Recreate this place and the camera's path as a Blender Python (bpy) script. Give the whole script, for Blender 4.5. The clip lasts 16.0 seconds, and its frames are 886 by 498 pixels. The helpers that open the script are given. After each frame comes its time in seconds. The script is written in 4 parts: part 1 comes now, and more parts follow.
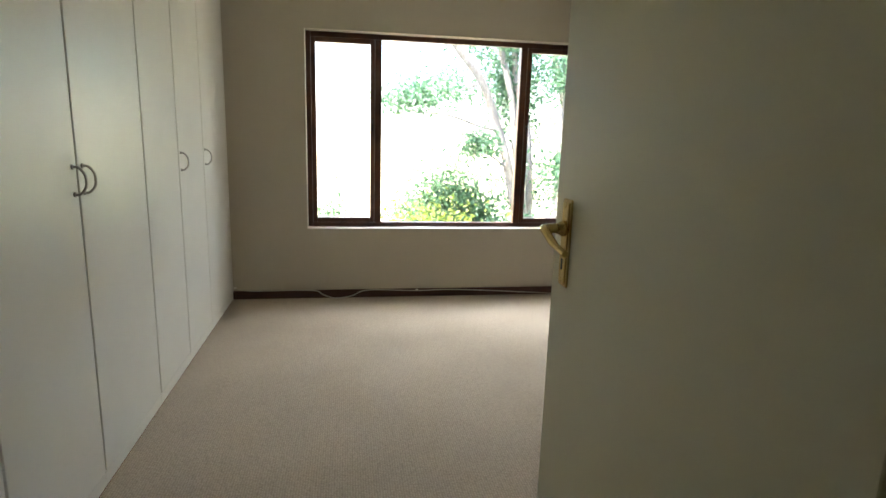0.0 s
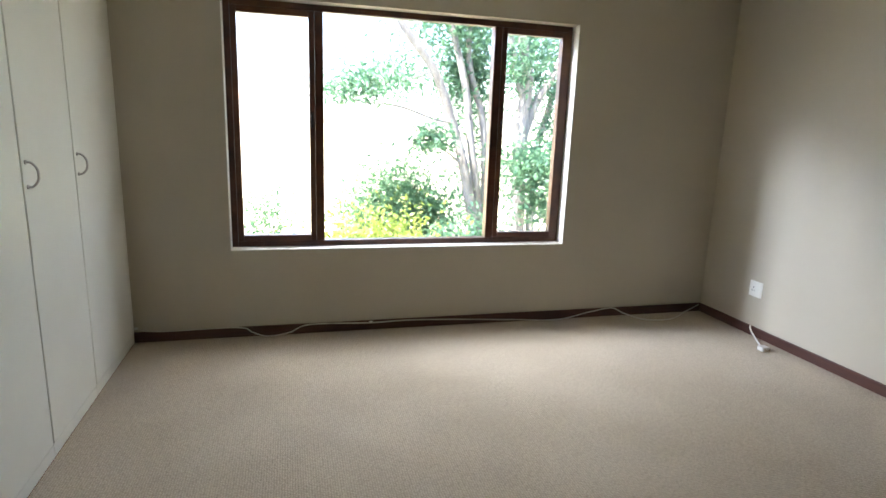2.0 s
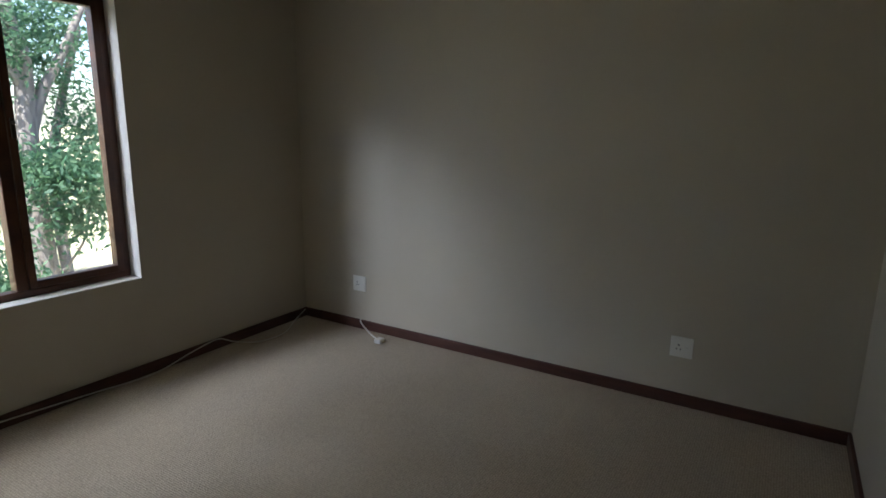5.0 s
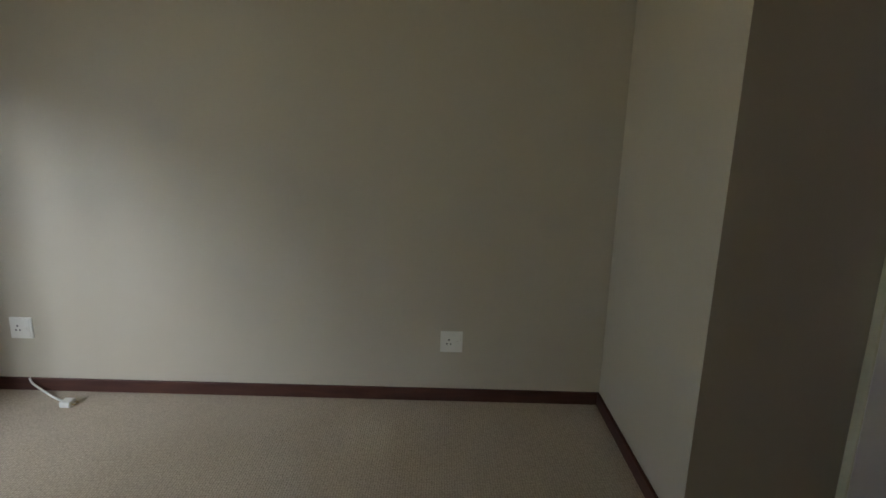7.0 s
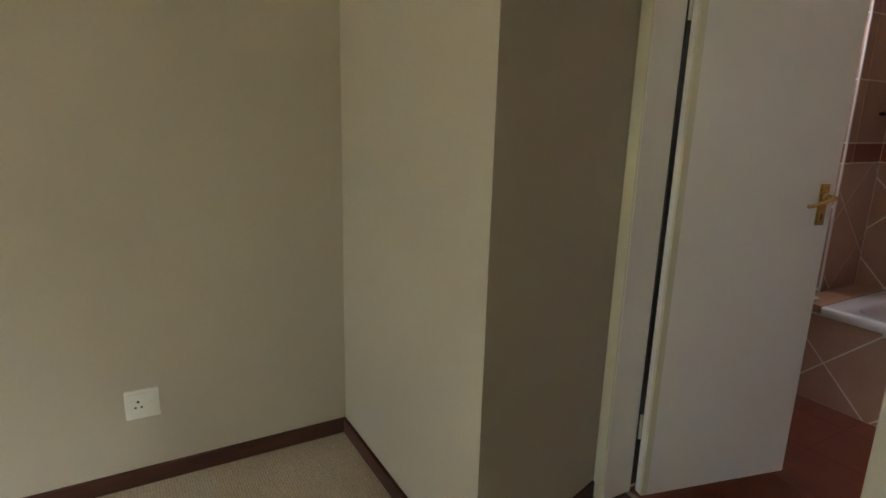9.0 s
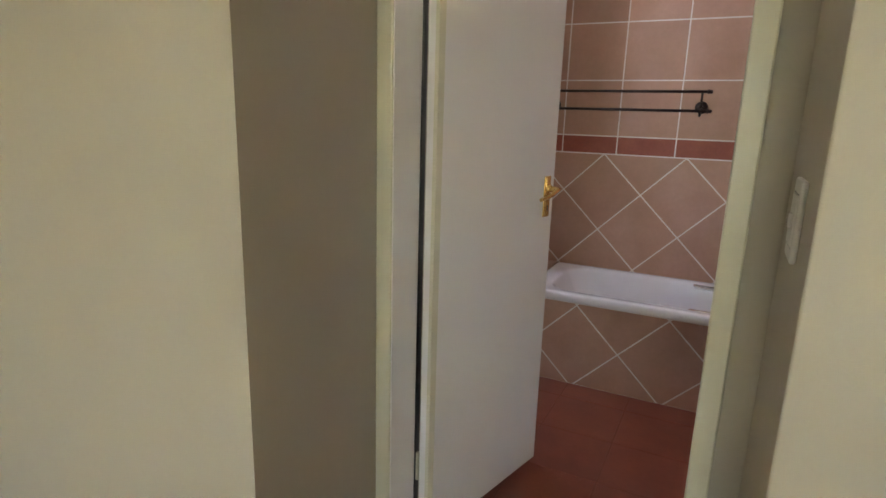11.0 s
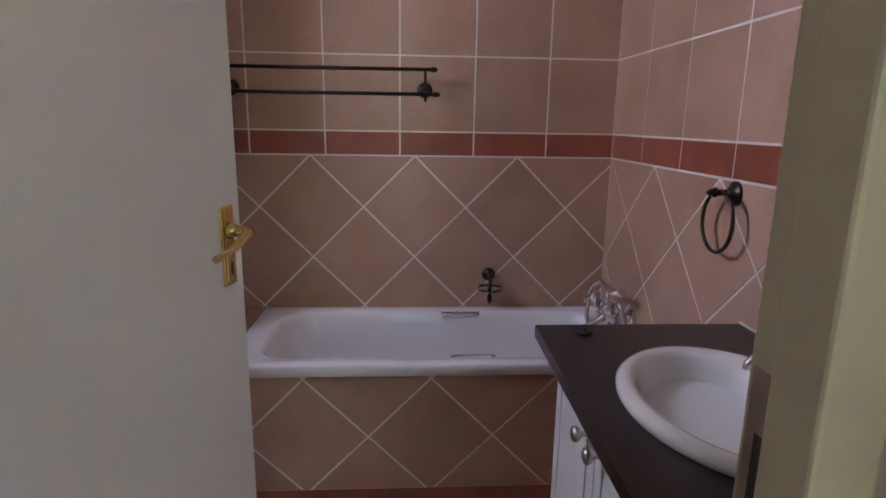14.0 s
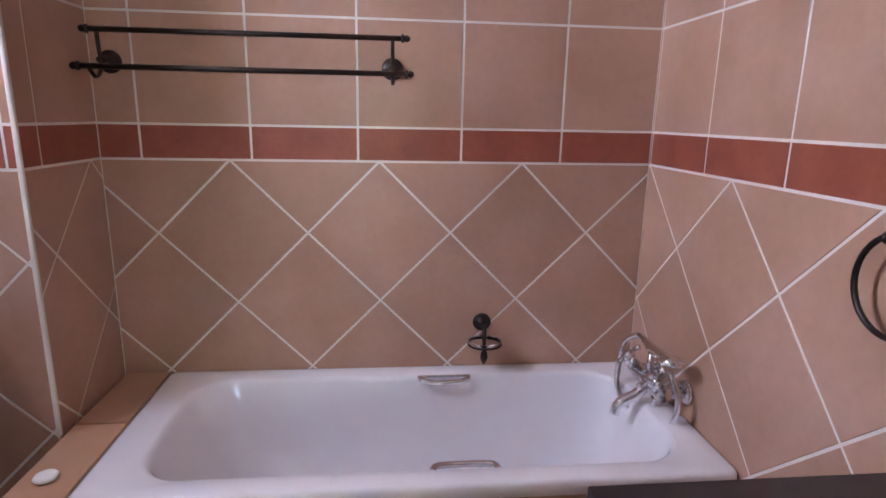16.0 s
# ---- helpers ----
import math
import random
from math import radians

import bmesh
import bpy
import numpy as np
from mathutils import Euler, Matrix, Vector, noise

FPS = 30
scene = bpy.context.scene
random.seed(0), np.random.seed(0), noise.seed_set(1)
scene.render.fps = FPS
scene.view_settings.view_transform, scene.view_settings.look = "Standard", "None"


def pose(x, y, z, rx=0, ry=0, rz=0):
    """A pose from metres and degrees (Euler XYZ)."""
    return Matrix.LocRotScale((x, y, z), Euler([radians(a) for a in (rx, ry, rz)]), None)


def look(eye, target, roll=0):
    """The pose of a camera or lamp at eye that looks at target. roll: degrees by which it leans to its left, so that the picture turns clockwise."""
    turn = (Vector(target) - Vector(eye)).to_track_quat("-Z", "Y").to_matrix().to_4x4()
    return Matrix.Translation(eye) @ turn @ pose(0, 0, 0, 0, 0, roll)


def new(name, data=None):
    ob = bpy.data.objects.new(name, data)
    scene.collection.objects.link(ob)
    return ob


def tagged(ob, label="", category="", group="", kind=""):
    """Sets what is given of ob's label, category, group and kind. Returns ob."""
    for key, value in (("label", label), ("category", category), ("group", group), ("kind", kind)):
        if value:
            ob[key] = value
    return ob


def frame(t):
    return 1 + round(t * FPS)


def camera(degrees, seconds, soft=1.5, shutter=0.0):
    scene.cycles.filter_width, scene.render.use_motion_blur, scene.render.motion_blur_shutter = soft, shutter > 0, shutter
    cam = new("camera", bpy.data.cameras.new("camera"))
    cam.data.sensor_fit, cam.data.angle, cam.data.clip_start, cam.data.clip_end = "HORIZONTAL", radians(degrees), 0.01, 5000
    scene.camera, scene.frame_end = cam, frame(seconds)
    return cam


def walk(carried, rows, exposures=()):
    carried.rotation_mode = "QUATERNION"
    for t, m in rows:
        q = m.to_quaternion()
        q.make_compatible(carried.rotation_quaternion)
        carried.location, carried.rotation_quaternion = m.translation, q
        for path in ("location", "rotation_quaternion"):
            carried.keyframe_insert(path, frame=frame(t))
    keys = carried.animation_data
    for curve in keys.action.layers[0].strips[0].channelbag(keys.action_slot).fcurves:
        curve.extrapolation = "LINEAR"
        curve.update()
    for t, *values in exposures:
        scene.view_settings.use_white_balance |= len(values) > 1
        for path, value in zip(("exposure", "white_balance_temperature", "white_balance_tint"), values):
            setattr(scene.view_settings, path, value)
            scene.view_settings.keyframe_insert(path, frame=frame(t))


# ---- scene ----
cam = camera(75.8, 16.0, soft=1.6)
PATH = [
    (0, (-0.409, -0.409, 1.398), (-0.08, 1.523, 1.001), 1.7),
    (0.5, (-0.386, -0.117, 1.402), (-0.069, 1.816, 1.002), 1.9),
    (1, (-0.414, 0.128, 1.414), (-0.087, 2.059, 1.01), 2.0),
    (1.5, (-0.394, 0.326, 1.43), (-0.017, 2.244, 1.01), 2.2),
    (2, (-0.357, 0.503, 1.446), (0.158, 2.389, 1.021), 2.1),
    (2.5, (-0.354, 0.66, 1.464), (0.379, 2.472, 1.041), 1.9),
    (3, (-0.314, 0.749, 1.494), (0.649, 2.449, 1.064), 1.7),
    (3.5, (-0.257, 0.895, 1.484), (0.927, 2.45, 1.058), 1.4),
    (4, (-0.206, 0.993, 1.451), (1.16, 2.395, 1.041), 1.2),
    (4.5, (-0.192, 1.08, 1.47), (1.334, 2.306, 1.058), 0.8),
    (5, (-0.221, 1.185, 1.481), (1.456, 2.193, 1.065), 0.8),
    (7.5, (0.311, 1.673, 1.46), (2.238, 1.397, 1.001), 1.8),
    (8, (0.445, 1.651, 1.429), (2.313, 1.098, 0.975), 1.8),
    (8.5, (0.554, 1.68, 1.382), (2.327, 0.852, 0.969), 1.4),
    (9, (0.729, 1.59, 1.42), (2.407, 0.606, 0.954), 1.6),
    (9.6, (0.936, 1.64, 1.482), (2.371, 0.346, 0.967), 2.3),
    (11.8, (1.348, 1.17, 1.366), (1.892, -0.708, 0.946), 1.3),
    (12, (1.382, 1.109, 1.362), (1.835, -0.794, 0.942), 1.4),
    (12.5, (1.427, 0.946, 1.357), (1.679, -0.993, 0.935), 1.3),
    (13, (1.446, 0.764, 1.355), (1.556, -1.187, 0.93), 1.2),
    (13.5, (1.461, 0.58, 1.358), (1.45, -1.373, 0.928), 0.9),
    (14, (1.481, 0.415, 1.363), (1.361, -1.534, 0.929), 0.9),
    (14.5, (1.441, 0.222, 1.365), (1.268, -1.721, 0.924), 0.9),
    (15, (1.404, 0.055, 1.36), (1.214, -1.885, 0.914), 0.9),
    (15.5, (1.405, -0.155, 1.366), (1.203, -2.093, 0.914), 1.0),
    (16, (1.431, -0.332, 1.357), (1.235, -2.27, 0.906), 1.1),
]
walk(cam, [(t, look(eye, target, roll)) for t, eye, target, roll in PATH],
     [(0.0, 3.5, 6500, 13), (0.6, 3.38, 6450, 13), (1.5, 3.45, 6200, 14), (2.0, 3.4, 6150, 14), (2.5, 3.15, 6100, 14), (3.5, 2.25, 6000, 13), (4.5, 1.85, 6000, 14), (5.0, 1.8, 6000, 14),
      (7.5, 2.75, 6600, 11), (8.3, 3.1, 7000, 11), (9.0, 3.45, 7500, 10), (9.6, 3.6, 7400, 10), (12.0, 4.5, 7000, 12), (12.5, 4.4, 7000, 12), (14.0, 3.85, 6500, 16), (15.0, 4.2, 6500, 17), (16.0, 4.75, 6500, 18)])

# ---- sky, sun and window light ----
world = bpy.data.worlds.new("sky")
scene.world = world
world.use_nodes = True
wn = world.node_tree.nodes
sky = wn.new("ShaderNodeTexSky")
sky.sky_type = "NISHITA"
sky.sun_disc = False
sky.sun_elevation = radians(58)
sky.sun_rotation = radians(255)
world.node_tree.links.new(sky.outputs[0], wn["Background"].inputs[0])
wn["Background"].inputs[1].default_value = 0.12

sun_data = bpy.data.lights.new("sun", "SUN")
sun_data.energy, sun_data.angle, sun_data.color = 5.0, radians(0.5), (1.0, 0.94, 0.85)
sun = new("sun", sun_data)
sun.matrix_world = look((-8, -2.5, 14), (0, 0, 0))


def window_lamp(name, eye, target, w, h, power, color):
    d = bpy.data.lights.new(name, "AREA")
    d.shape, d.size, d.size_y, d.energy, d.color = "RECTANGLE", w, h, power, color
    o = new(name, d)
    o.matrix_world = look(eye, target)
    return o


window_lamp("bedroom_window_light", (0.45, 6.6, 4.4), (0.6, 3.0, 0.3), 4.5, 2.6, 42, (0.98, 1.0, 0.95))
window_lamp("bedroom_side_sky_light", (-4.6, 6.9, 4.15), (2.9, 3.0, 0.4), 1.9, 1.2, 108, (0.78, 0.87, 1.0))
window_lamp("bathroom_window_light", (3.14, -1.18, 2.27), (0.55, -1.1, 0.9), 0.42, 0.42, 1.4, (0.70, 0.76, 1.0))


# ---- materials ----
def material(name, color, rough=0.6, metal=0.0, color2=None, scale=3.0, fine=0.0, fine_scale=300.0, bump=0.0, bump_scale=200.0,
             vary=0.0, transmission=0.0, coat=0.0, stretch=None):
    m = bpy.data.materials.new(name)
    m.use_nodes = True
    nt = m.node_tree
    n, link = nt.nodes, nt.links.new
    bs = n["Principled BSDF"]
    bs.inputs["Roughness"].default_value = rough
    bs.inputs["Metallic"].default_value = metal
    bs.inputs["Transmission Weight"].default_value = transmission
    bs.inputs["Coat Weight"].default_value = coat
    bs.inputs["Base Color"].default_value = (*color, 1)
    tc = n.new("ShaderNodeTexCoord")
    vec = tc.outputs["Object"]
    if stretch:
        mp = n.new("ShaderNodeMapping")
        mp.inputs["Scale"].default_value = stretch
        link(vec, mp.inputs[0])
        vec = mp.outputs[0]
    out = None
    if color2:
        t = n.new("ShaderNodeTexNoise")
        t.inputs["Scale"].default_value = scale
        t.inputs["Detail"].default_value = 6
        link(vec, t.inputs["Vector"])
        r = n.new("ShaderNodeValToRGB")
        r.color_ramp.elements[0].position, r.color_ramp.elements[1].position = 0.32, 0.68
        r.color_ramp.elements[0].color, r.color_ramp.elements[1].color = (*color, 1), (*color2, 1)
        link(t.outputs[0], r.inputs[0])
        out = r.outputs[0]
    if fine:
        t = n.new("ShaderNodeTexNoise")
        t.inputs["Scale"].default_value = fine_scale
        link(vec, t.inputs["Vector"])
        mr = n.new("ShaderNodeMapRange")
        mr.inputs[3].default_value, mr.inputs[4].default_value = 1 - fine, 1 + fine
        link(t.outputs[0], mr.inputs[0])
        hs = n.new("ShaderNodeHueSaturation")
        hs.inputs["Color"].default_value = (*color, 1)
        link(mr.outputs[0], hs.inputs["Value"])
        if out:
            link(out, hs.inputs["Color"])
        out = hs.outputs[0]
    if vary:
        oi = n.new("ShaderNodeObjectInfo")
        mr = n.new("ShaderNodeMapRange")
        mr.inputs[3].default_value, mr.inputs[4].default_value = 1 - vary, 1 + vary
        link(oi.outputs["Random"], mr.inputs[0])
        hs = n.new("ShaderNodeHueSaturation")
        hs.inputs["Color"].default_value = (*color, 1)
        link(mr.outputs[0], hs.inputs["Value"])
        if out:
            link(out, hs.inputs["Color"])
        out = hs.outputs[0]
    if out:
        link(out, bs.inputs["Base Color"])
    if bump:
        t = n.new("ShaderNodeTexNoise")
        t.inputs["Scale"].default_value = bump_scale
        t.inputs["Detail"].default_value = 4
        link(vec, t.inputs["Vector"])
        b = n.new("ShaderNodeBump")
        b.inputs["Strength"].default_value = bump
        b.inputs["Distance"].default_value = 0.004
        link(t.outputs[0], b.inputs["Height"])
        link(b.outputs[0], bs.inputs["Normal"])
    return m


def carpet_material():
    """Looped wool carpet: rows of small loops, worn paler in places."""
    m = material("carpet", (0.47, 0.388, 0.29), 0.95, color2=(0.54, 0.455, 0.35), scale=1.3)
    nt = m.node_tree
    n, link = nt.nodes, nt.links.new
    bs = n["Principled BSDF"]
    tc = n.new("ShaderNodeTexCoord")
    mp = n.new("ShaderNodeMapping")
    mp.inputs["Scale"].default_value = (1.0, 1.0, 0.0)
    link(tc.outputs["Object"], mp.inputs[0])
    v = n.new("ShaderNodeTexVoronoi")
    v.inputs["Scale"].default_value = 95
    v.inputs["Randomness"].default_value = 0.35
    link(mp.outputs[0], v.inputs["Vector"])
    mr = n.new("ShaderNodeMapRange")
    mr.inputs[1].default_value, mr.inputs[2].default_value = 0.1, 0.75
    mr.inputs[3].default_value, mr.inputs[4].default_value = 1.12, 0.62
    link(v.outputs["Distance"], mr.inputs[0])
    base = bs.inputs["Base Color"].links[0].from_socket
    hs = n.new("ShaderNodeHueSaturation")
    link(base, hs.inputs["Color"])
    link(mr.outputs[0], hs.inputs["Value"])
    link(hs.outputs[0], bs.inputs["Base Color"])
    b = n.new("ShaderNodeBump")
    b.invert = True
    b.inputs["Strength"].default_value = 0.6
    b.inputs["Distance"].default_value = 0.006
    link(v.outputs["Distance"], b.inputs["Height"])
    link(b.outputs[0], bs.inputs["Normal"])
    return m


WALL = material("wall_paint", (0.465, 0.418, 0.328), 0.5, color2=(0.492, 0.443, 0.35), scale=1.6, bump=0.12, bump_scale=120)
SILL = material("sill_paint", (0.72, 0.69, 0.63), 0.5, color2=(0.66, 0.63, 0.57), scale=5, bump=0.1)
CEIL = material("ceiling_paint", (0.76, 0.74, 0.69), 0.8, color2=(0.72, 0.70, 0.65), scale=2)
CARPET = carpet_material()
SKIRT = material("skirting_wood", (0.050, 0.015, 0.010), 0.55, color2=(0.078, 0.025, 0.014), scale=6, stretch=(1, 1, 8), fine=0.15)
FRAME = material("window_wood", (0.05, 0.016, 0.008), 0.35, color2=(0.10, 0.033, 0.013), scale=9, fine=0.2, fine_scale=90, bump=0.1)
MIRROR_WOOD = material("mirror_wood", (0.24, 0.075, 0.03), 0.35, color2=(0.17, 0.05, 0.022), scale=12, fine=0.15, fine_scale=120)
GLASS = material("glass", (0.97, 0.99, 0.985), 0.0, transmission=1.0)
CUPBOARD = material("cupboard_paint", (0.80, 0.785, 0.70), 0.30, color2=(0.76, 0.74, 0.66), scale=2.2, bump=0.05, bump_scale=60)
DOORPAINT = material("door_paint", (0.80, 0.755, 0.56), 0.32, color2=(0.76, 0.715, 0.53), scale=2.5, bump=0.05, bump_scale=70)
BATHDOOR = material("bath_door_paint", (0.82, 0.79, 0.75), 0.36, color2=(0.78, 0.75, 0.71), scale=2.0, bump=0.05, bump_scale=60)
CREAM = material("frame_paint", (0.70, 0.66, 0.50), 0.35, color2=(0.64, 0.60, 0.45), scale=6, bump=0.06)
# near-black colour that stands in for shade between cupboard doors
GAP_SHADE = material("painted_gap_shade", (0.02, 0.018, 0.015), 0.8)
BRASS = material("brass", (0.75, 0.56, 0.22), 0.22, 1.0, color2=(0.62, 0.44, 0.17), scale=25)
NICKEL = material("nickel", (0.55, 0.52, 0.47), 0.28, 1.0, color2=(0.48, 0.45, 0.40), scale=30)
CHROME = material("chrome", (0.82, 0.82, 0.84), 0.08, 1.0, color2=(0.75, 0.75, 0.78), scale=20)
BRONZE = material("dark_bronze", (0.035, 0.028, 0.026), 0.35, 0.7, color2=(0.06, 0.045, 0.038), scale=40)
PLASTIC = material("white_plastic", (0.78, 0.77, 0.72), 0.35, color2=(0.74, 0.73, 0.68), scale=10)
CABLE = material("cable_plastic", (0.62, 0.58, 0.50), 0.5, color2=(0.55, 0.51, 0.44), scale=15)
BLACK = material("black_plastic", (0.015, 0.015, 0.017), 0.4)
TILE = material("wall_tile", (0.50, 0.304, 0.222), 0.30, color2=(0.41, 0.238, 0.158), scale=3.2, fine=0.07, fine_scale=45, vary=0.07, bump=0.04, bump_scale=30)
BAND = material("band_tile", (0.33, 0.094, 0.054), 0.35, color2=(0.26, 0.068, 0.040), scale=9, fine=0.12, fine_scale=60, vary=0.10, bump=0.05, bump_scale=40)
GROUT = material("grout", (0.80, 0.76, 0.71), 0.85, color2=(0.72, 0.68, 0.63), scale=8, bump=0.1)
FLOORTILE = material("floor_tile", (0.24, 0.065, 0.035), 0.35, color2=(0.18, 0.047, 0.027), scale=5, fine=0.1, fine_scale=60, vary=0.08)
FLOORGROUT = material("floor_grout", (0.22, 0.066, 0.037), 0.6, color2=(0.18, 0.052, 0.03), scale=9)
LEDGE = material("ledge_tile", (0.50, 0.29, 0.18), 0.32, color2=(0.44, 0.25, 0.15), scale=5, vary=0.05)
ENAMEL = material("bath_enamel", (0.80, 0.78, 0.80), 0.12, coat=0.4, color2=(0.78, 0.76, 0.77), scale=3)
PORCELAIN = material("porcelain", (0.82, 0.79, 0.76), 0.08, coat=0.5, color2=(0.80, 0.77, 0.74), scale=3)
VANITY = material("vanity_paint", (0.76, 0.75, 0.74), 0.3, color2=(0.72, 0.71, 0.70), scale=4)
COUNTER = material("black_counter", (0.022, 0.019, 0.021), 0.32, color2=(0.032, 0.027, 0.03), scale=30, fine=0.5, fine_scale=500)
SILVER = material("mirror_silver", (0.9, 0.9, 0.9), 0.015, 1.0)
BARK = material("bark", (0.27, 0.245, 0.23), 0.9, color2=(0.16, 0.14, 0.125), scale=5, stretch=(3, 3, 0.6), bump=0.6, bump_scale=25)
GRASS = material("dry_grass", (0.42, 0.38, 0.22), 0.95, color2=(0.50, 0.46, 0.30), scale=0.4, fine=0.3, fine_scale=30)


def leaf_material(name, c1, c2):
    m = bpy.data.materials.new(name)
    m.use_nodes = True
    n, link = m.node_tree.nodes, m.node_tree.links.new
    bs = n["Principled BSDF"]
    g = n.new("ShaderNodeNewGeometry")
    r = n.new("ShaderNodeValToRGB")
    r.color_ramp.elements[0].color, r.color_ramp.elements[1].color = (*c1, 1), (*c2, 1)
    link(g.outputs["Random Per Island"], r.inputs[0])
    link(r.outputs[0], bs.inputs["Base Color"])
    bs.inputs["Roughness"].default_value = 0.55
    tr = n.new("ShaderNodeBsdfTranslucent")
    link(r.outputs[0], tr.inputs[0])
    mx = n.new("ShaderNodeMixShader")
    mx.inputs[0].default_value = 0.5
    link(bs.outputs[0], mx.inputs[1])
    link(tr.outputs[0], mx.inputs[2])
    link(mx.outputs[0], n["Material Output"].inputs[0])
    return m


LEAF = leaf_material("tree_leaf", (0.055, 0.135, 0.08), (0.11, 0.21, 0.11))
LEAF_DARK = leaf_material("shrub_leaf", (0.05, 0.12, 0.06), (0.10, 0.19, 0.09))
LEAF_LIME = leaf_material("lime_leaf", (0.14, 0.20, 0.03), (0.26, 0.30, 0.06))
LEAF_RED = leaf_material("red_leaf", (0.20, 0.07, 0.03), (0.25, 0.13, 0.05))


# ---- mesh helpers ----
def add_box(bm, x0, y0, z0, x1, y1, z1, bevel=0.0, seg=2):
    made = bmesh.ops.create_cube(bm, size=1.0)
    for v in made["verts"]:
        v.co = Vector(((x0 + x1) / 2 + v.co.x * (x1 - x0), (y0 + y1) / 2 + v.co.y * (y1 - y0), (z0 + z1) / 2 + v.co.z * (z1 - z0)))
    if bevel:
        edges = list({e for v in made["verts"] for e in v.link_edges})
        bmesh.ops.bevel(bm, geom=edges, offset=bevel, segments=seg, affect="EDGES", profile=0.5)
    return bm


def box(*a, **k):
    return add_box(bmesh.new(), *a, **k)


def add_tube(bm, pts, radius, sides=10, caps=True):
    """A swept tube; radius is one number or one a point."""
    pts = [Vector(p) for p in pts]
    rs = radius if isinstance(radius, (list, tuple)) else [radius] * len(pts)
    rings, side = [], None
    for i, p in enumerate(pts):
        d = (pts[min(i + 1, len(pts) - 1)] - pts[max(i - 1, 0)]).normalized()
        if side is None:
            side = d.orthogonal().normalized()
        side = (side - d * side.dot(d)).normalized()
        up = d.cross(side)
        rings.append([bm.verts.new(p + rs[i] * (math.cos(a) * side + math.sin(a) * up)) for a in [2 * math.pi * k / sides for k in range(sides)]])
    for a, b in zip(rings, rings[1:]):
        for k in range(sides):
            f = bm.faces.new((a[k], a[(k + 1) % sides], b[(k + 1) % sides], b[k]))
            f.smooth = True
    if caps:
        bm.faces.new(rings[0][::-1])
        bm.faces.new(rings[-1])
    return bm


def tube(pts, radius, sides=10):
    return add_tube(bmesh.new(), pts, radius, sides)


def add_lathe(bm, base, axis, profile, sides=24):
    """Turned body: profile rows of (height along axis, radius) from base."""
    axis = Vector(axis).normalized()
    s = axis.orthogonal().normalized()
    u = axis.cross(s)
    rings = []
    for h, r in profile:
        c = Vector(base) + axis * h
        rings.append([bm.verts.new(c + max(r, 1e-4) * (math.cos(2 * math.pi * k / sides) * s + math.sin(2 * math.pi * k / sides) * u)) for k in range(sides)])
    for a, b in zip(rings, rings[1:]):
        for k in range(sides):
            f = bm.faces.new((a[k], a[(k + 1) % sides], b[(k + 1) % sides], b[k]))
            f.smooth = True
    bm.faces.new(rings[0][::-1])
    bm.faces.new(rings[-1])
    return bm


def lathe(base, axis, profile, sides=24):
    return add_lathe(bmesh.new(), base, axis, profile, sides)


def loft(rings, close_bottom=True):
    bm = bmesh.new()
    vs = [[bm.verts.new(p) for p in r] for r in rings]
    n = len(rings[0])
    for a, b in zip(vs, vs[1:]):
        for k in range(n):
            f = bm.faces.new((a[k], a[(k + 1) % n], b[(k + 1) % n], b[k]))
            f.smooth = True
    if close_bottom:
        bm.faces.new(vs[-1])
    return bm


def arc(c, r, a0, a1, u, v, n=16):
    c, u, v = Vector(c), Vector(u), Vector(v)
    return [c + r * (math.cos(a) * u + math.sin(a) * v) for a in [radians(a0 + (a1 - a0) * i / n) for i in range(n + 1)]]


def smooth_path(pts, n=6):
    """Points on a soft curve through pts."""
    p = [Vector(q) for q in pts]
    p = [p[0]] + p + [p[-1]]
    out = []
    for i in range(1, len(p) - 2):
        for k in range(n):
            t = k / n
            a, b, c, d = p[i - 1], p[i], p[i + 1], p[i + 2]
            out.append(0.5 * (2 * b + (c - a) * t + (2 * a - 5 * b + 4 * c - d) * t * t + (3 * b - a - 3 * c + d) * t ** 3))
    out.append(p[-2])
    return out


def part(name, bm, mat, parent=None, label=""):
    bmesh.ops.recalc_face_normals(bm, faces=bm.faces[:])
    me = bpy.data.meshes.new(name)
    bm.to_mesh(me)
    bm.free()
    me.materials.append(mat)
    ob = new(name, me)
    ob.parent = parent
    return tagged(ob, label)


def thing(name, label, category, group="", at=(0, 0, 0)):
    """An Empty that parents the parts of a thing, which are given in world places."""
    e = new(name)
    e.empty_display_size = 0.1
    return tagged(e, label, category, group)


def structure(name, bm, mat, label, category="wall"):
    return tagged(part(name, bm, mat), label, category, kind="structure")


def boxes(*rows):
    bm = bmesh.new()
    for r in rows:
        add_box(bm, *r)
    return bm


# ---- plan ----
CEILING = 2.55
WEST, EAST, NORTH = -1.348, 2.952, 4.362
SOUTH = 0.774                       # bedroom wall beside the passage
PX = 1.888                          # corner of the passage wall facing west
PXB = 2.083                         # its far end beside the door frame
SX = 1.110                          # passage wall with the light switch
DOOR_Y = 0.088                      # face of the wall with the bathroom door
BW, BS = 0.543, -2.205              # bathroom west and south tile faces
RIM = 0.498
TILE_S = 0.333
BF = -0.022                         # bathroom floor, a little under the carpet
BAND_LO, BAND_HI = 1.213, 1.321
STUB = 0.50                         # bedroom face of the wall with the light switch
BN = -0.025                         # bathroom face of the wall with the door

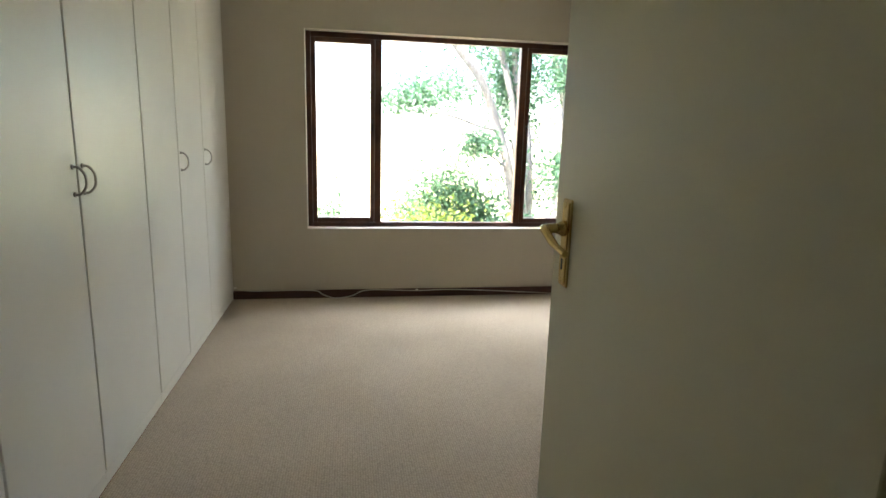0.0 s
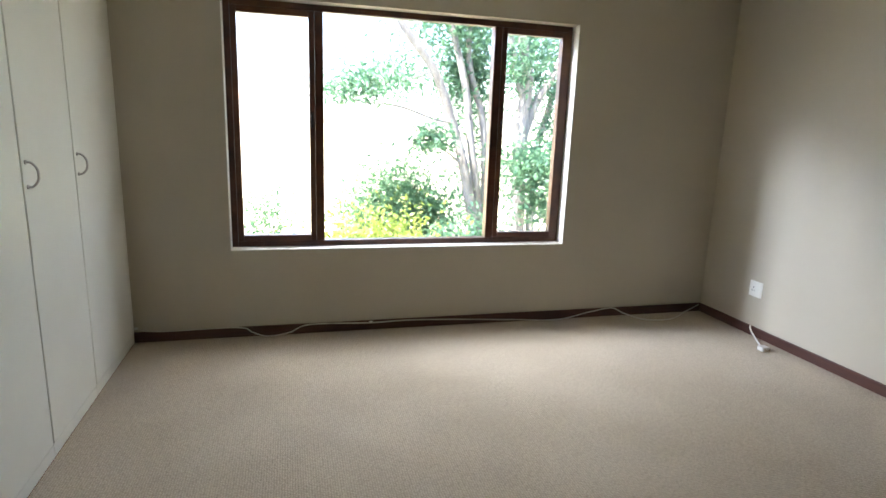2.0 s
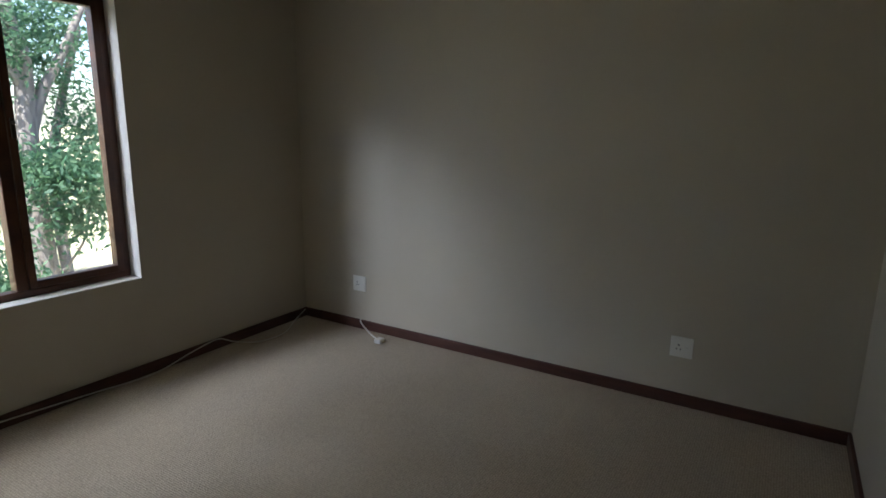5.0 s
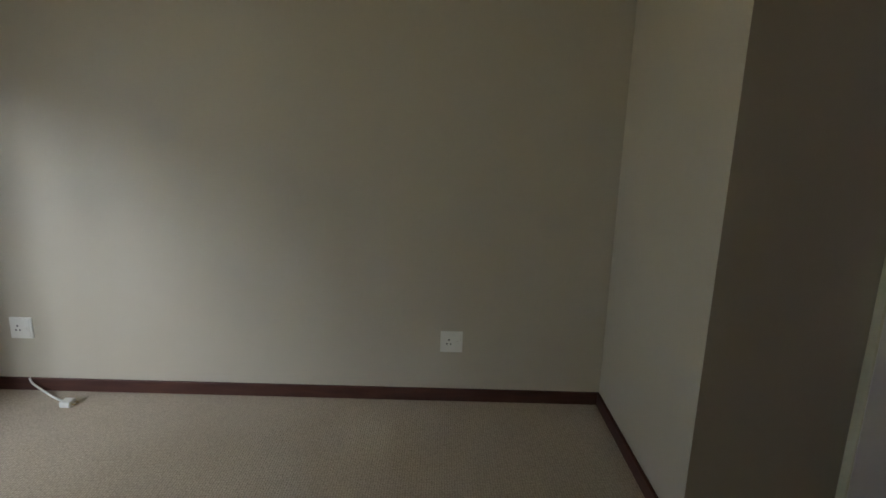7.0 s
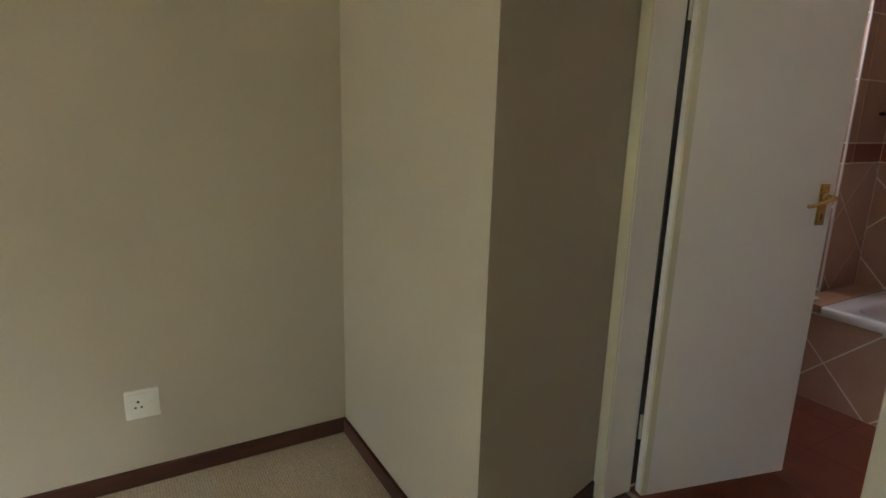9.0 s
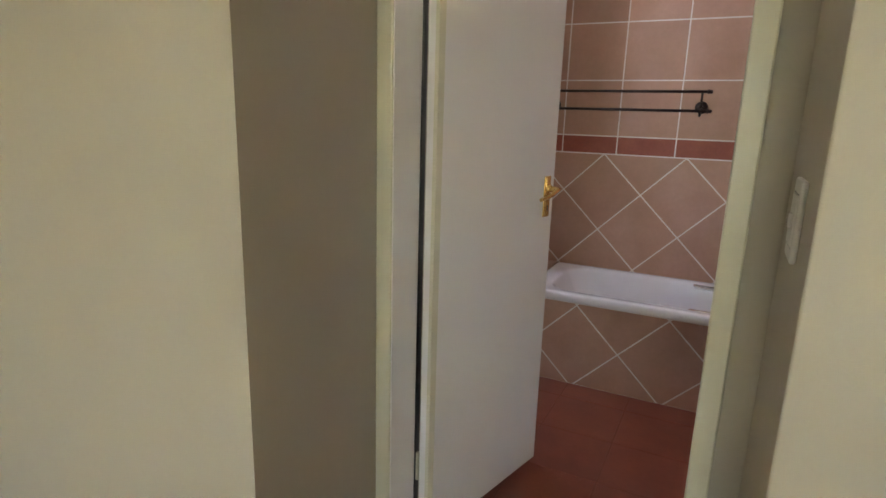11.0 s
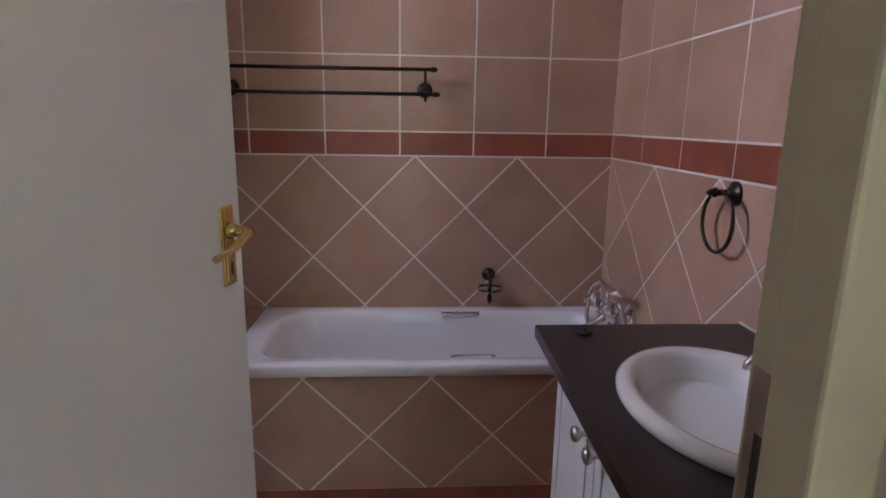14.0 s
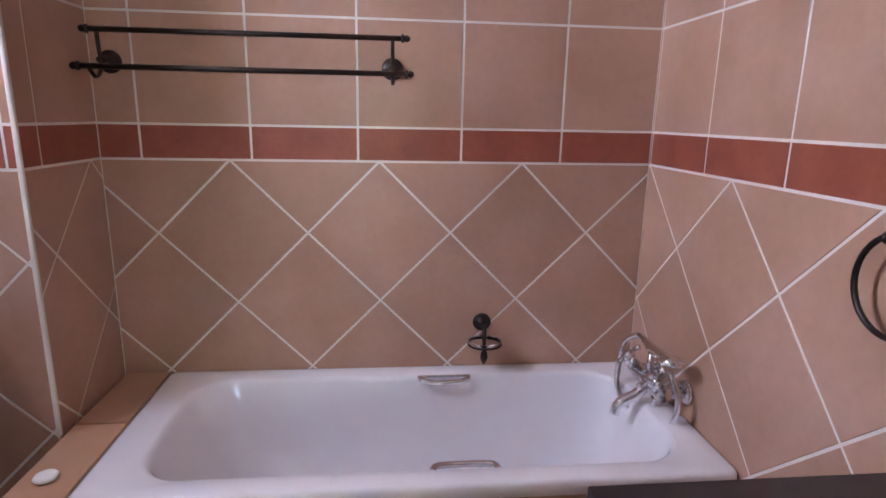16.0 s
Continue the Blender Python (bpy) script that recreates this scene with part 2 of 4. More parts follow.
floor = structure("floor", box(-2.0, -2.5, -0.15, 3.2, 4.6, -0.024), FLOORGROUT, "concrete floor slab under the rooms", "floor")
carpet = structure("floor_carpet", boxes((WEST, -0.05, -0.02, EAST, NORTH, 0.0), (-0.9, -2.0, -0.02, 0.15, -0.05, -0.001), (SX, 0.05, -0.02, PXB, SOUTH, -0.001)), CARPET,
                   "beige looped wool carpet with faint worn patches", "carpet")
ceiling = structure("ceiling", box(-2.0, -2.5, CEILING, 3.2, 4.6, CEILING + 0.15), CEIL, "plain white painted ceiling", "ceiling")

WX0, WX1, WZ0, WZ1 = -0.741, 1.638, 0.592, 2.169
structure("wall_north", boxes((-2.0, NORTH, -0.1, WX0, 4.6, CEILING), (WX1, NORTH, -0.1, 3.2, 4.6, CEILING),
                              (WX0, NORTH, -0.1, WX1, 4.6, WZ0), (WX0, NORTH, WZ1, WX1, 4.6, CEILING)), WALL, "beige painted plaster wall with a wide window")
BWY0, BWY1, BWZ0, BWZ1 = -1.46, -0.90, 1.95, 2.52
structure("wall_east", boxes((EAST, BWY1, -0.1, 3.2, NORTH, CEILING), (EAST, -2.5, -0.1, 3.2, BWY0, CEILING),
                             (EAST, BWY0, -0.1, 3.2, BWY1, BWZ0), (EAST, BWY0, BWZ1, 3.2, BWY1, CEILING)), WALL, "beige painted plaster wall with two sockets")
structure("wall_west", box(-2.0, -0.2, -0.1, -1.93, NORTH, CEILING), WALL, "plain painted wall behind the built-in cupboards")


def prism(poly, z0, z1):
    bm = bmesh.new()
    lo, hi = [bm.verts.new((x, y, z0)) for x, y in poly], [bm.verts.new((x, y, z1)) for x, y in poly]
    for k in range(len(poly)):
        j = (k + 1) % len(poly)
        bm.faces.new((lo[k], lo[j], hi[j], hi[k]))
    bm.faces.new(lo[::-1])
    bm.faces.new(hi)
    return bm


structure("wall_south_east", prism([(PX, SOUTH), (PXB, DOOR_Y), (PXB, BN), (EAST, BN), (EAST, SOUTH)], -0.1, CEILING), WALL, "beige painted wall that juts out beside the bathroom passage")
structure("wall_south_middle", boxes((0.12, BN, -0.1, SX, STUB, CEILING, 0.004), (0.12, -0.2, -0.1, 0.38, BN - 0.0001, CEILING)), WALL, "beige painted wall stub with a light switch")
DX0, DX1, DH = 1.173, 2.081, 2.08   # bathroom door frame, outside
structure("wall_bath_door", boxes((SX, BN, -0.1, DX0, DOOR_Y, CEILING), (DX0, BN, DH, PXB, DOOR_Y, CEILING)), WALL, "beige painted wall round the bathroom door")
structure("wall_entry", boxes((-1.93, -0.2, -0.1, -0.84, -0.05, CEILING), (-0.84, -0.2, 2.1, 0.12, -0.05, CEILING), (0.095, -0.2, -0.1, 0.12, -0.05, 2.1)), WALL,
          "beige painted wall round the bedroom door")
structure("wall_corridor", boxes((-1.0, -2.1, -0.1, -0.9, -0.2, CEILING), (0.15, -2.1, -0.1, 0.25, -0.2, CEILING), (-0.9, -2.1, -0.1, 0.15, -2.0, CEILING)), WALL,
          "plain painted corridor walls")
bath_west = structure("wall_bath_west", box(0.38, -2.45, -0.1, BW - 0.002, BN - 0.0002, CEILING), GROUT, "bathroom wall tiled in pinkish tan with a red band")
bath_south = structure("wall_bath_south", box(BW - 0.002, -2.45, -0.1, EAST, BS - 0.002, CEILING), GROUT, "tiled bathroom wall behind the bathtub with a red band")
NX, NY = 2.312, -1.812               # corner of the boxed-out wall beside the bath
bath_nook = structure("wall_bath_pier", box(NX + 0.002, BS - 0.003, -0.1, EAST, NY - 0.002, CEILING), GROUT, "tiled pier at the end of the bathtub")
# the middle box is an added block that keeps light out behind the hinges
bath_north = structure("wall_bath_north", boxes((BW, BN - 0.009, -0.1, DX0, BN - 0.0005, CEILING), (PXB - 0.020, BN - 0.16, -0.1, PXB, BN - 0.0285, CEILING), (PXB, BN - 0.009, -0.1, EAST, BN - 0.0005, CEILING)), WALL, "plain painted bathroom wall beside the door, with an added light-blocking piece behind the hinges")


# ---- skirting ----
def skirting(x0, y0, x1, y1):
    b = structure("skirting", box(x0, y0, 0.0, x1, y1, 0.07, bevel=0.004), SKIRT, "dark red-brown wooden skirting board", "skirting")
    return b


skirting(WEST, NORTH - 0.016, EAST, NORTH)
skirting(EAST - 0.016, SOUTH + 0.001, EAST, NORTH - 0.017)
skirting(PX, SOUTH, EAST - 0.017, SOUTH + 0.016)
skirting(0.12, STUB, SX, STUB + 0.016)
structure("skirting", prism([(PX - 0.015, SOUTH + 0.016), (PX, SOUTH + 0.016), (PX, SOUTH), (PXB, DOOR_Y + 0.02), (PXB - 0.016, DOOR_Y + 0.02), (PX - 0.0155, SOUTH)], 0.0, 0.07), SKIRT,
          "dark red-brown wooden skirting board", "skirting")
skirting(SX, DOOR_Y + 0.02, SX + 0.016, STUB + 0.016)


# ---- bedroom window ----
def bedroom_window():
    w = tagged(new("window_1"), "wide dark-stained timber window with two side casements", "window", kind="structure")
    y0, y1 = 4.465, 4.535
    rails = ((WX0, y0, WZ0, WX0 + 0.042, y1, WZ1), (WX1 - 0.042, y0, WZ0, WX1, y1, WZ1),
             (WX0 + 0.042, y0, WZ1 - 0.04, WX1 - 0.042, y1, WZ1), (WX0 + 0.042, y0, WZ0, WX1 - 0.042, y1, WZ0 + 0.042),
             (-0.185, y0, WZ0 + 0.042, -0.13, y1, WZ1 - 0.04), (1.045, y0, WZ0 + 0.042, 1.10, y1, WZ1 - 0.04))
    for r in rails:
        part("window_frame", box(*r, bevel=0.004), FRAME, w)
    for x0, x1 in ((WX0 + 0.044, -0.187), (1.102, WX1 - 0.044)):
        z0, z1 = WZ0 + 0.044, WZ1 - 0.042
        s = part("casement", boxes((x0, y0 - 0.01, z0, x0 + 0.036, y1 - 0.02, z1, 0.004), (x1 - 0.036, y0 - 0.01, z0, x1, y1 - 0.02, z1, 0.004),
                                   (x0 + 0.036, y0 - 0.01, z0, x1 - 0.036, y1 - 0.02, z0 + 0.04, 0.004),
                                   (x0 + 0.036, y0 - 0.01, z1 - 0.04, x1 - 0.036, y1 - 0.02, z1, 0.004)), FRAME, w, "hinged casement sash")
        g = part("pane", box(x0 + 0.03, y0 + 0.022, z0 + 0.034, x1 - 0.03, y0 + 0.026, z1 - 0.034), GLASS, s)
        g.visible_shadow = False
        xs = -0.205 if x0 < 0 else 1.12
        part("latch", boxes((xs - 0.008, y0 - 0.024, 1.40, xs + 0.008, y0 - 0.008, 1.50, 0.003), (xs - 0.006, y0 - 0.045, 1.47, xs + 0.006, y0 - 0.02, 1.485, 0.003)), BRONZE, s, "small dark metal latch")
    g = part("pane", box(-0.136, y0 + 0.03, WZ0 + 0.036, 1.05, y0 + 0.034, WZ1 - 0.034), GLASS, w)
    g.visible_shadow = False
    part("window_sill", box(WX0 + 0.001, NORTH - 0.002, WZ0 + 0.0005, WX1 - 0.001, y0, WZ0 + 0.006), SILL, w, "white painted plaster sill")
    for x0, x1 in ((WX0 + 0.0005, WX0 + 0.004), (WX1 - 0.004, WX1 - 0.0005)):
        part("window_reveal", box(x0, NORTH - 0.002, WZ0 + 0.006, x1, y0, WZ1 - 0.001), SILL, w, "white painted window reveal")


bedroom_window()


def bathroom_window():
    w = tagged(new("window_2"), "small timber bathroom window in the outer wall", "window", kind="structure")
    x0, x1 = 3.05, 3.10
    for r in ((x0, BWY0, BWZ0, x1, BWY0 + 0.045, BWZ1), (x0, BWY1 - 0.045, BWZ0, x1, BWY1, BWZ1),
              (x0, BWY0 + 0.045, BWZ0, x1, BWY1 - 0.045, BWZ0 + 0.045), (x0, BWY0 + 0.045, BWZ1 - 0.045, x1, BWY1 - 0.045, BWZ1)):
        part("window_frame", box(*r, bevel=0.004), FRAME, w)
    g = part("pane", box(x0 + 0.02, BWY0 + 0.04, BWZ0 + 0.04, x0 + 0.024, BWY1 - 0.04, BWZ1 - 0.04), GLASS, w)
    g.visible_shadow = False


bathroom_window()


# ---- built-in cupboards ----
def bow_handle(parent, y, z, mat=NICKEL):
    """Bowed pull handle on a cupboard front facing east."""
    x = WEST + 0.002
    h = part("handle", tube(smooth_path([(x, y, z - 0.048), (x + 0.018, y, z - 0.046), (x + 0.036, y, z - 0.025), (x + 0.040, y, z), (x + 0.036, y, z + 0.025), (x + 0.018, y, z + 0.046), (x, y, z + 0.048)], 4), 0.0045, 10), mat, parent, "bowed nickel handle")
    for s in (-1, 1):
        part("rose", lathe((x - 0.002, y, z + s * 0.048), (1, 0, 0), [(0, 0.009), (0.004, 0.009), (0.006, 0.006)], 12), mat, parent)
    return h


CUP_Y = (-0.04, 0.60, 1.18, 1.79, 2.475, 3.03, 3.60, 4.33)
CUP_H = ((1, -1), (2, 1), (3, -1), (3, 1), (5, 1), (6, 1))


def cupboards():
    for i in range(7):
        y0, y1 = CUP_Y[i], CUP_Y[i + 1]
        c = thing("built_in_cupboard", "tall off-white painted built-in cupboard with a plain door", "cupboard", "built-in cupboards along the wall")
        part("carcass", box(-1.925, y0 + 0.001, 0.0, WEST - 0.02, y1 - 0.001, CEILING - 0.002), CUPBOARD, c)
        # dark sheet behind the door paints the shade of its joints
        part("gap_shade", box(WEST - 0.0202, y0 + 0.0012, 0.061, WEST - 0.0165, y1 - 0.0012, CEILING - 0.003), GAP_SHADE, c, "dark sheet painted as the shade between the doors")
        d = part("door", box(WEST - 0.016, y0 + 0.0058, 0.062, WEST, y1 - 0.0058, CEILING - 0.06, bevel=0.003), CUPBOARD, c, "plain painted door")
        part("plinth", box(WEST - 0.0165, y0 + 0.001, 0.0, WEST - 0.002, y1 - 0.001, 0.058, bevel=0.002), CUPBOARD, c)
        for k, s in CUP_H:
            if (s == 1 and k == i) or (s == -1 and k == i + 1):
                bow_handle(d, CUP_Y[k] + s * 0.038, 1.20)
    structure("cupboard_filler", box(WEST - 0.016, 4.331, 0.0, WEST - 0.001, NORTH - 0.001, CEILING - 0.002), CUPBOARD, "narrow painted filler strip beside the cupboards", "trim")


cupboards()


# ---- doors ----
def lever_set(parent, face, y, z, out, toward, mat=BRASS, half=0.09):
    """Brass lever on a long back plate. face: x of the leaf's face, out: +1 or -1, toward: +1 or -1, the way of the lever along y."""
    x = face
    pl = part("back_plate", add_box(add_box(bmesh.new(), min(x, x + out * 0.006), y - 0.021, z - half, max(x, x + out * 0.006), y + 0.021, z + half, 0.003),
                                    min(x + out * 0.005, x + out * 0.009), y - 0.015, z - half + 0.007, max(x + out * 0.005, x + out * 0.009), y + 0.015, z + half - 0.007, 0.002), mat, parent, "worn brass back plate")
    part("lever", add_lathe(tube(smooth_path([(x + out * 0.008, y, z + 0.03), (x + out * 0.046, y, z + 0.03), (x + out * 0.055, y + toward * 0.02, z + 0.03),
                                               (x + out * 0.054, y + toward * 0.065, z + 0.012), (x + out * 0.050, y + toward * 0.118, z + 0.002)], 5), [0.010] * 6 + [0.0095] * 5 + [0.008] * 5 + [0.0065] * 5, 12),
                            (x + out * 0.006, y, z + 0.03), (out, 0, 0), [(0, 0.016), (0.008, 0.016), (0.014, 0.012), (0.018, 0.011)], 16), mat, pl, "brass lever handle")
    part("keyhole", boxes((min(x + out * 0.008, x + out * 0.0097), y - 0.003, z - 0.055, max(x + out * 0.008, x + out * 0.0097), y + 0.003, z - 0.032)), BLACK, pl)
    for dz in (0.014 - half, half - 0.014):
        part("screw", lathe((x + out * 0.008, y, z + dz), (out, 0, 0), [(0, 0.004), (0.0015, 0.004), (0.002, 0.002)], 10), mat, pl)


def bedroom_door():
    d = tagged(new("door_1"), "open cream-painted bedroom door with brass lever handle", "door", kind="structure")
    x0, x1, y0, y1 = 0.031, 0.071, -0.048, 0.745
    leaf = part("leaf", box(x0, y0, 0.008, x1, y1, 2.04, bevel=0.003), DOORPAINT, d)
    lever_set(leaf, x0, 0.672, 1.187, -1, -1)
    lever_set(leaf, x1, 0.672, 1.187, 1, -1)
    fr = part("door_frame", boxes((0.0865, -0.2, 0, 0.0948, -0.03, 2.1), (-0.84, -0.205, 0, -0.79, -0.03, 2.1, 0.004), (-0.79, -0.205, 2.055, 0.0865, -0.03, 2.0995, 0.004)), CREAM, d, "cream painted door frame")
    for z in (0.25, 1.8):
        part("hinge", tube([(0.088, -0.056, z - 0.05), (0.088, -0.056, z + 0.05)], 0.006, 10), BRASS, leaf)


bedroom_door()


def bathroom_door():
    d = tagged(new("door_2"), "open pale painted bathroom door with brass lever handle", "door", kind="structure")
    # frame: jambs with a stop, head
    y0, y1 = BN - 0.004, DOOR_Y + 0.014
    xe = DX1 - 0.048
    fr = part("door_frame", boxes((DX0, y0, 0, DX0 + 0.012, 0.0475, DH, 0.002), (DX0, 0.048, 0, DX0 + 0.048, y1, DH, 0.004), (xe, BN - 0.028, 0, DX1, y1, DH, 0.004), (DX0 + 0.048, y0, DH - 0.048, xe, y1, DH, 0.004),
                                  
                                  (DX0 + 0.048, 0.048, DH - 0.062, xe, y1 - 0.014, DH - 0.0482, 0.002)), CREAM, d, "cream painted door frame")
    part("jamb_lining", box(xe - 0.003, BN - 0.026, 0.0, xe - 0.0002, y1 - 0.007, DH - 0.064), BATHDOOR, fr, "pale painted inner face of the jamb")
    # added black strip, stands in for shade between leaf and jamb
    part("hinge_slit_shade", box(xe - 0.007, BN - 0.052, 0.03, xe + 0.002, BN - 0.030, DH - 0.06, bevel=0.002), BLACK, fr, "black strip painted as the dark slit beside the hinges")
    part("strike_plate", boxes((DX0 + 0.0122, y0 + 0.008, 1.0, DX0 + 0.0142, 0.040, 1.165, 0.0008)), NICKEL, fr, "grey metal strike plate")
    part("strike_hole", boxes((DX0 + 0.0132, y0 + 0.022, 1.02, DX0 + 0.0147, 0.022, 1.11)), BLACK, fr)
    # leaf, hinged on the east jamb and swung into the bathroom
    hx, hy = 1.979, -0.054
    a = math.atan2(1.815 - hx, -0.712 - hy)
    leaf_len = 0.682
    m = Matrix.Translation((hx, hy, 0)) @ Matrix.Rotation(-a - math.pi, 4, "Z")
    leaf = part("leaf", box(0.0, -leaf_len, 0.008, 0.040, 0.0, 2.03, bevel=0.003), BATHDOOR, d)
    leaf.matrix_world = m
    edge = part("edge_strip", box(-0.0015, -0.026, 0.012, 0.012, 0.0015, 2.027, bevel=0.001), CREAM, leaf, "cream painted hinge edge")
    lever_set(leaf, 0.0, -leaf_len + 0.052, 1.128, -1, 1, half=0.077)
    lever_set(leaf, 0.040, -leaf_len + 0.052, 1.128, 1, 1, half=0.077)
    for z in (0.28, 1.78):
        part("hinge", tube([(0.044, 0.004, z - 0.05), (0.044, 0.004, z + 0.05)], 0.006, 10), CREAM, leaf)
    structure("door_threshold", box(DX0 + 0.048, BN, -0.024, DX1 - 0.048, 0.05, 0.0012), SKIRT, "dark wooden threshold strip", "threshold")


bathroom_door()


# ---- sockets, switch, cables ----
def socket(y, z):
    s = thing("wall_socket", "square white plastic wall socket", "socket", "wall sockets")
    x = EAST
    part("plate", box(x - 0.009, y - 0.058, z - 0.058, x, y + 0.058, z + 0.058, bevel=0.004), PLASTIC, s)
    part("insert", box(x - 0.0125, y - 0.046, z - 0.046, x - 0.0088, y + 0.046, z + 0.046, bevel=0.002), PLASTIC, s)
    for dy, dz, r in ((0.014, 0.012, 0.005), (0.024, -0.010, 0.0042), (0.004, -0.010, 0.0042)):
        part("pin_hole", lathe((x - 0.0123, y + dy, z + dz), (-1, 0, 0), [(0, r), (0.0006, r)], 12), BLACK, s)
    part("rocker", box(x - 0.016, y - 0.034, z - 0.014, x - 0.012, y - 0.022, z + 0.006, bevel=0.0015), PLASTIC, s)


socket(3.806, 0.348)
socket(1.57, 0.335)


def light_switch():
    s = thing("light_switch", "white plastic light switch on the passage wall", "switch")
    x, y, z = SX, 0.319, 1.261
    part("plate", box(x, y - 0.049, z - 0.067, x + 0.010, y + 0.051, z + 0.067, bevel=0.005, seg=3), PLASTIC, s)
    part("cover", box(x + 0.008, y - 0.036, z - 0.042, x + 0.0118, y + 0.036, z + 0.042, bevel=0.0015), PLASTIC, s)
    for dz in (-0.0435, 0.0435):
        part("seam", box(x + 0.0092, y - 0.036, z + dz - 0.0006, x + 0.0104, y + 0.036, z + dz + 0.0006), BLACK, s)
    part("rocker", box(x + 0.011, y - 0.006, z - 0.014, x + 0.0165, y + 0.006, z + 0.010, bevel=0.002), PLASTIC, s)


light_switch()


def cables():
    c = thing("aerial_cable", "thin pale cable lying along the skirting board", "cable")
    y = NORTH - 0.022
    part("cable", tube(smooth_path([(-1.33, y, 0.10), (-1.2, y, 0.073), (-0.72, y, 0.072), (-0.62, y - 0.01, 0.035), (-0.52, y - 0.02, 0.006), (-0.38, y - 0.01, 0.02), (-0.24, y, 0.066), (0.18, y, 0.055), (0.45, y, 0.06),
                                    (0.82, y, 0.045), (1.25, y - 0.002, 0.02), (1.62, y - 0.02, 0.006), (1.9, y, 0.045), (2.1, y, 0.07), (2.2, y - 0.03, 0.03), (2.33, y - 0.13, 0.006), (2.55, y - 0.15, 0.006), (2.75, y - 0.05, 0.02), (2.92, y, 0.06)], 8), 0.0042, 8), CABLE, c)
    for x, z in ((-1.33, 0.10), (0.18, 0.06)):
        part("clip", box(x - 0.012, y - 0.004, z - 0.008, x + 0.012, y + 0.006, z + 0.008, bevel=0.003), PLASTIC, c)
    p = thing("plug_lead", "short white lead ending in a plug on the carpet", "cable")
    part("lead", tube(smooth_path([(EAST - 0.02, 3.79, 0.072), (EAST - 0.04, 3.76, 0.05), (2.88, 3.66, 0.008), (2.83, 3.57, 0.006), (2.80, 3.52, 0.02)], 8), 0.0055, 8), PLASTIC, p)
    part("plug", box(2.755, 3.475, 0.001, 2.815, 3.53, 0.032, bevel=0.008, seg=3), PLASTIC, p)
    for dx in (-0.012, 0.012):
        part("pin", tube([(2.785 + dx, 3.477, 0.016), (2.785 + dx, 3.455, 0.016)], 0.0025, 8), BRASS, p)


cables()


# ---- bathtub ----
def round_rect(x0, x1, y0, y1, z, r, n=9):
    out = []
    for cx, cy, a0 in ((x1 - r, y1 - r, 0), (x0 + r, y1 - r, 90), (x0 + r, y0 + r, 180), (x1 - r, y0 + r, 270)):
        for k in range(n + 1):
            a = radians(a0 + 90 * k / n)
            out.append((cx + r * math.cos(a), cy + r * math.sin(a), z))
    return out


TX0, TX1, TY0, TY1 = BW + 0.002, 2.160, BS + 0.002, -1.522


def bathtub():
    t = thing("bathtub", "white enamel built-in bathtub with chrome grips", "bathtub")
    z = RIM
    rings = [round_rect(TX0 + 0.004, TX1 - 0.004, TY0 + 0.004, TY1 - 0.006, z - 0.045, 0.015),
             round_rect(TX0, TX1, TY0, TY1, z - 0.040, 0.018), round_rect(TX0, TX1, TY0, TY1, z - 0.010, 0.018),
             round_rect(TX0 + 0.003, TX1 - 0.003, TY0 + 0.003, TY1 - 0.003, z - 0.002, 0.02), round_rect(TX0 + 0.01, TX1 - 0.01, TY0 + 0.01, TY1 - 0.01, z, 0.03),
             round_rect(TX0 + 0.085, TX1 - 0.10, TY0 + 0.065, TY1 - 0.065, z - 0.001, 0.13), round_rect(TX0 + 0.092, TX1 - 0.11, TY0 + 0.071, TY1 - 0.071, z - 0.006, 0.13),
             round_rect(TX0 + 0.098, TX1 - 0.12, TY0 + 0.076, TY1 - 0.076, z - 0.02, 0.13), round_rect(TX0 + 0.115, TX1 - 0.16, TY0 + 0.085, TY1 - 0.085, z - 0.10, 0.13),
             round_rect(TX0 + 0.14, TX1 - 0.25, TY0 + 0.10, TY1 - 0.10, z - 0.24, 0.14), round_rect(TX0 + 0.17, TX1 - 0.33, TY0 + 0.125, TY1 - 0.125, z - 0.33, 0.14),
             round_rect(TX0 + 0.22, TX1 - 0.40, TY0 + 0.17, TY1 - 0.17, z - 0.37, 0.13), round_rect(TX0 + 0.30, TX1 - 0.50, TY0 + 0.25, TY1 - 0.25, z - 0.378, 0.10)]
    part("shell", loft(rings), ENAMEL, t, "white enamel shell")
    for yy, s in ((TY0 + 0.072, 1), (TY1 - 0.072, -1)):
        xm = 1.237 if s == 1 else 1.234
        g = smooth_path([(xm - 0.085, yy, z - 0.012), (xm - 0.075, yy + s * 0.025, z - 0.012), (xm - 0.03, yy + s * 0.036, z - 0.016), (xm + 0.03, yy + s * 0.036, z - 0.016), (xm + 0.075, yy + s * 0.025, z - 0.012), (xm + 0.085, yy, z - 0.012)], 5)
        part("grip", tube(g, 0.009, 10), CHROME, t, "chrome bath grip")
        if s == 1:
            part("grip_plate", box(xm - 0.085, yy - 0.001, z - 0.034, xm + 0.085, yy + 0.006, z - 0.004, bevel=0.002), CHROME, t)
    part("drain", lathe((TX0 + 0.36, (TY0 + TY1) / 2, z - 0.379), (0, 0, 1), [(0, 0.032), (0.004, 0.032), (0.005, 0.024), (0.002, 0.02)], 20), CHROME, t)


bathtub()
PANEL_Y = -1.540
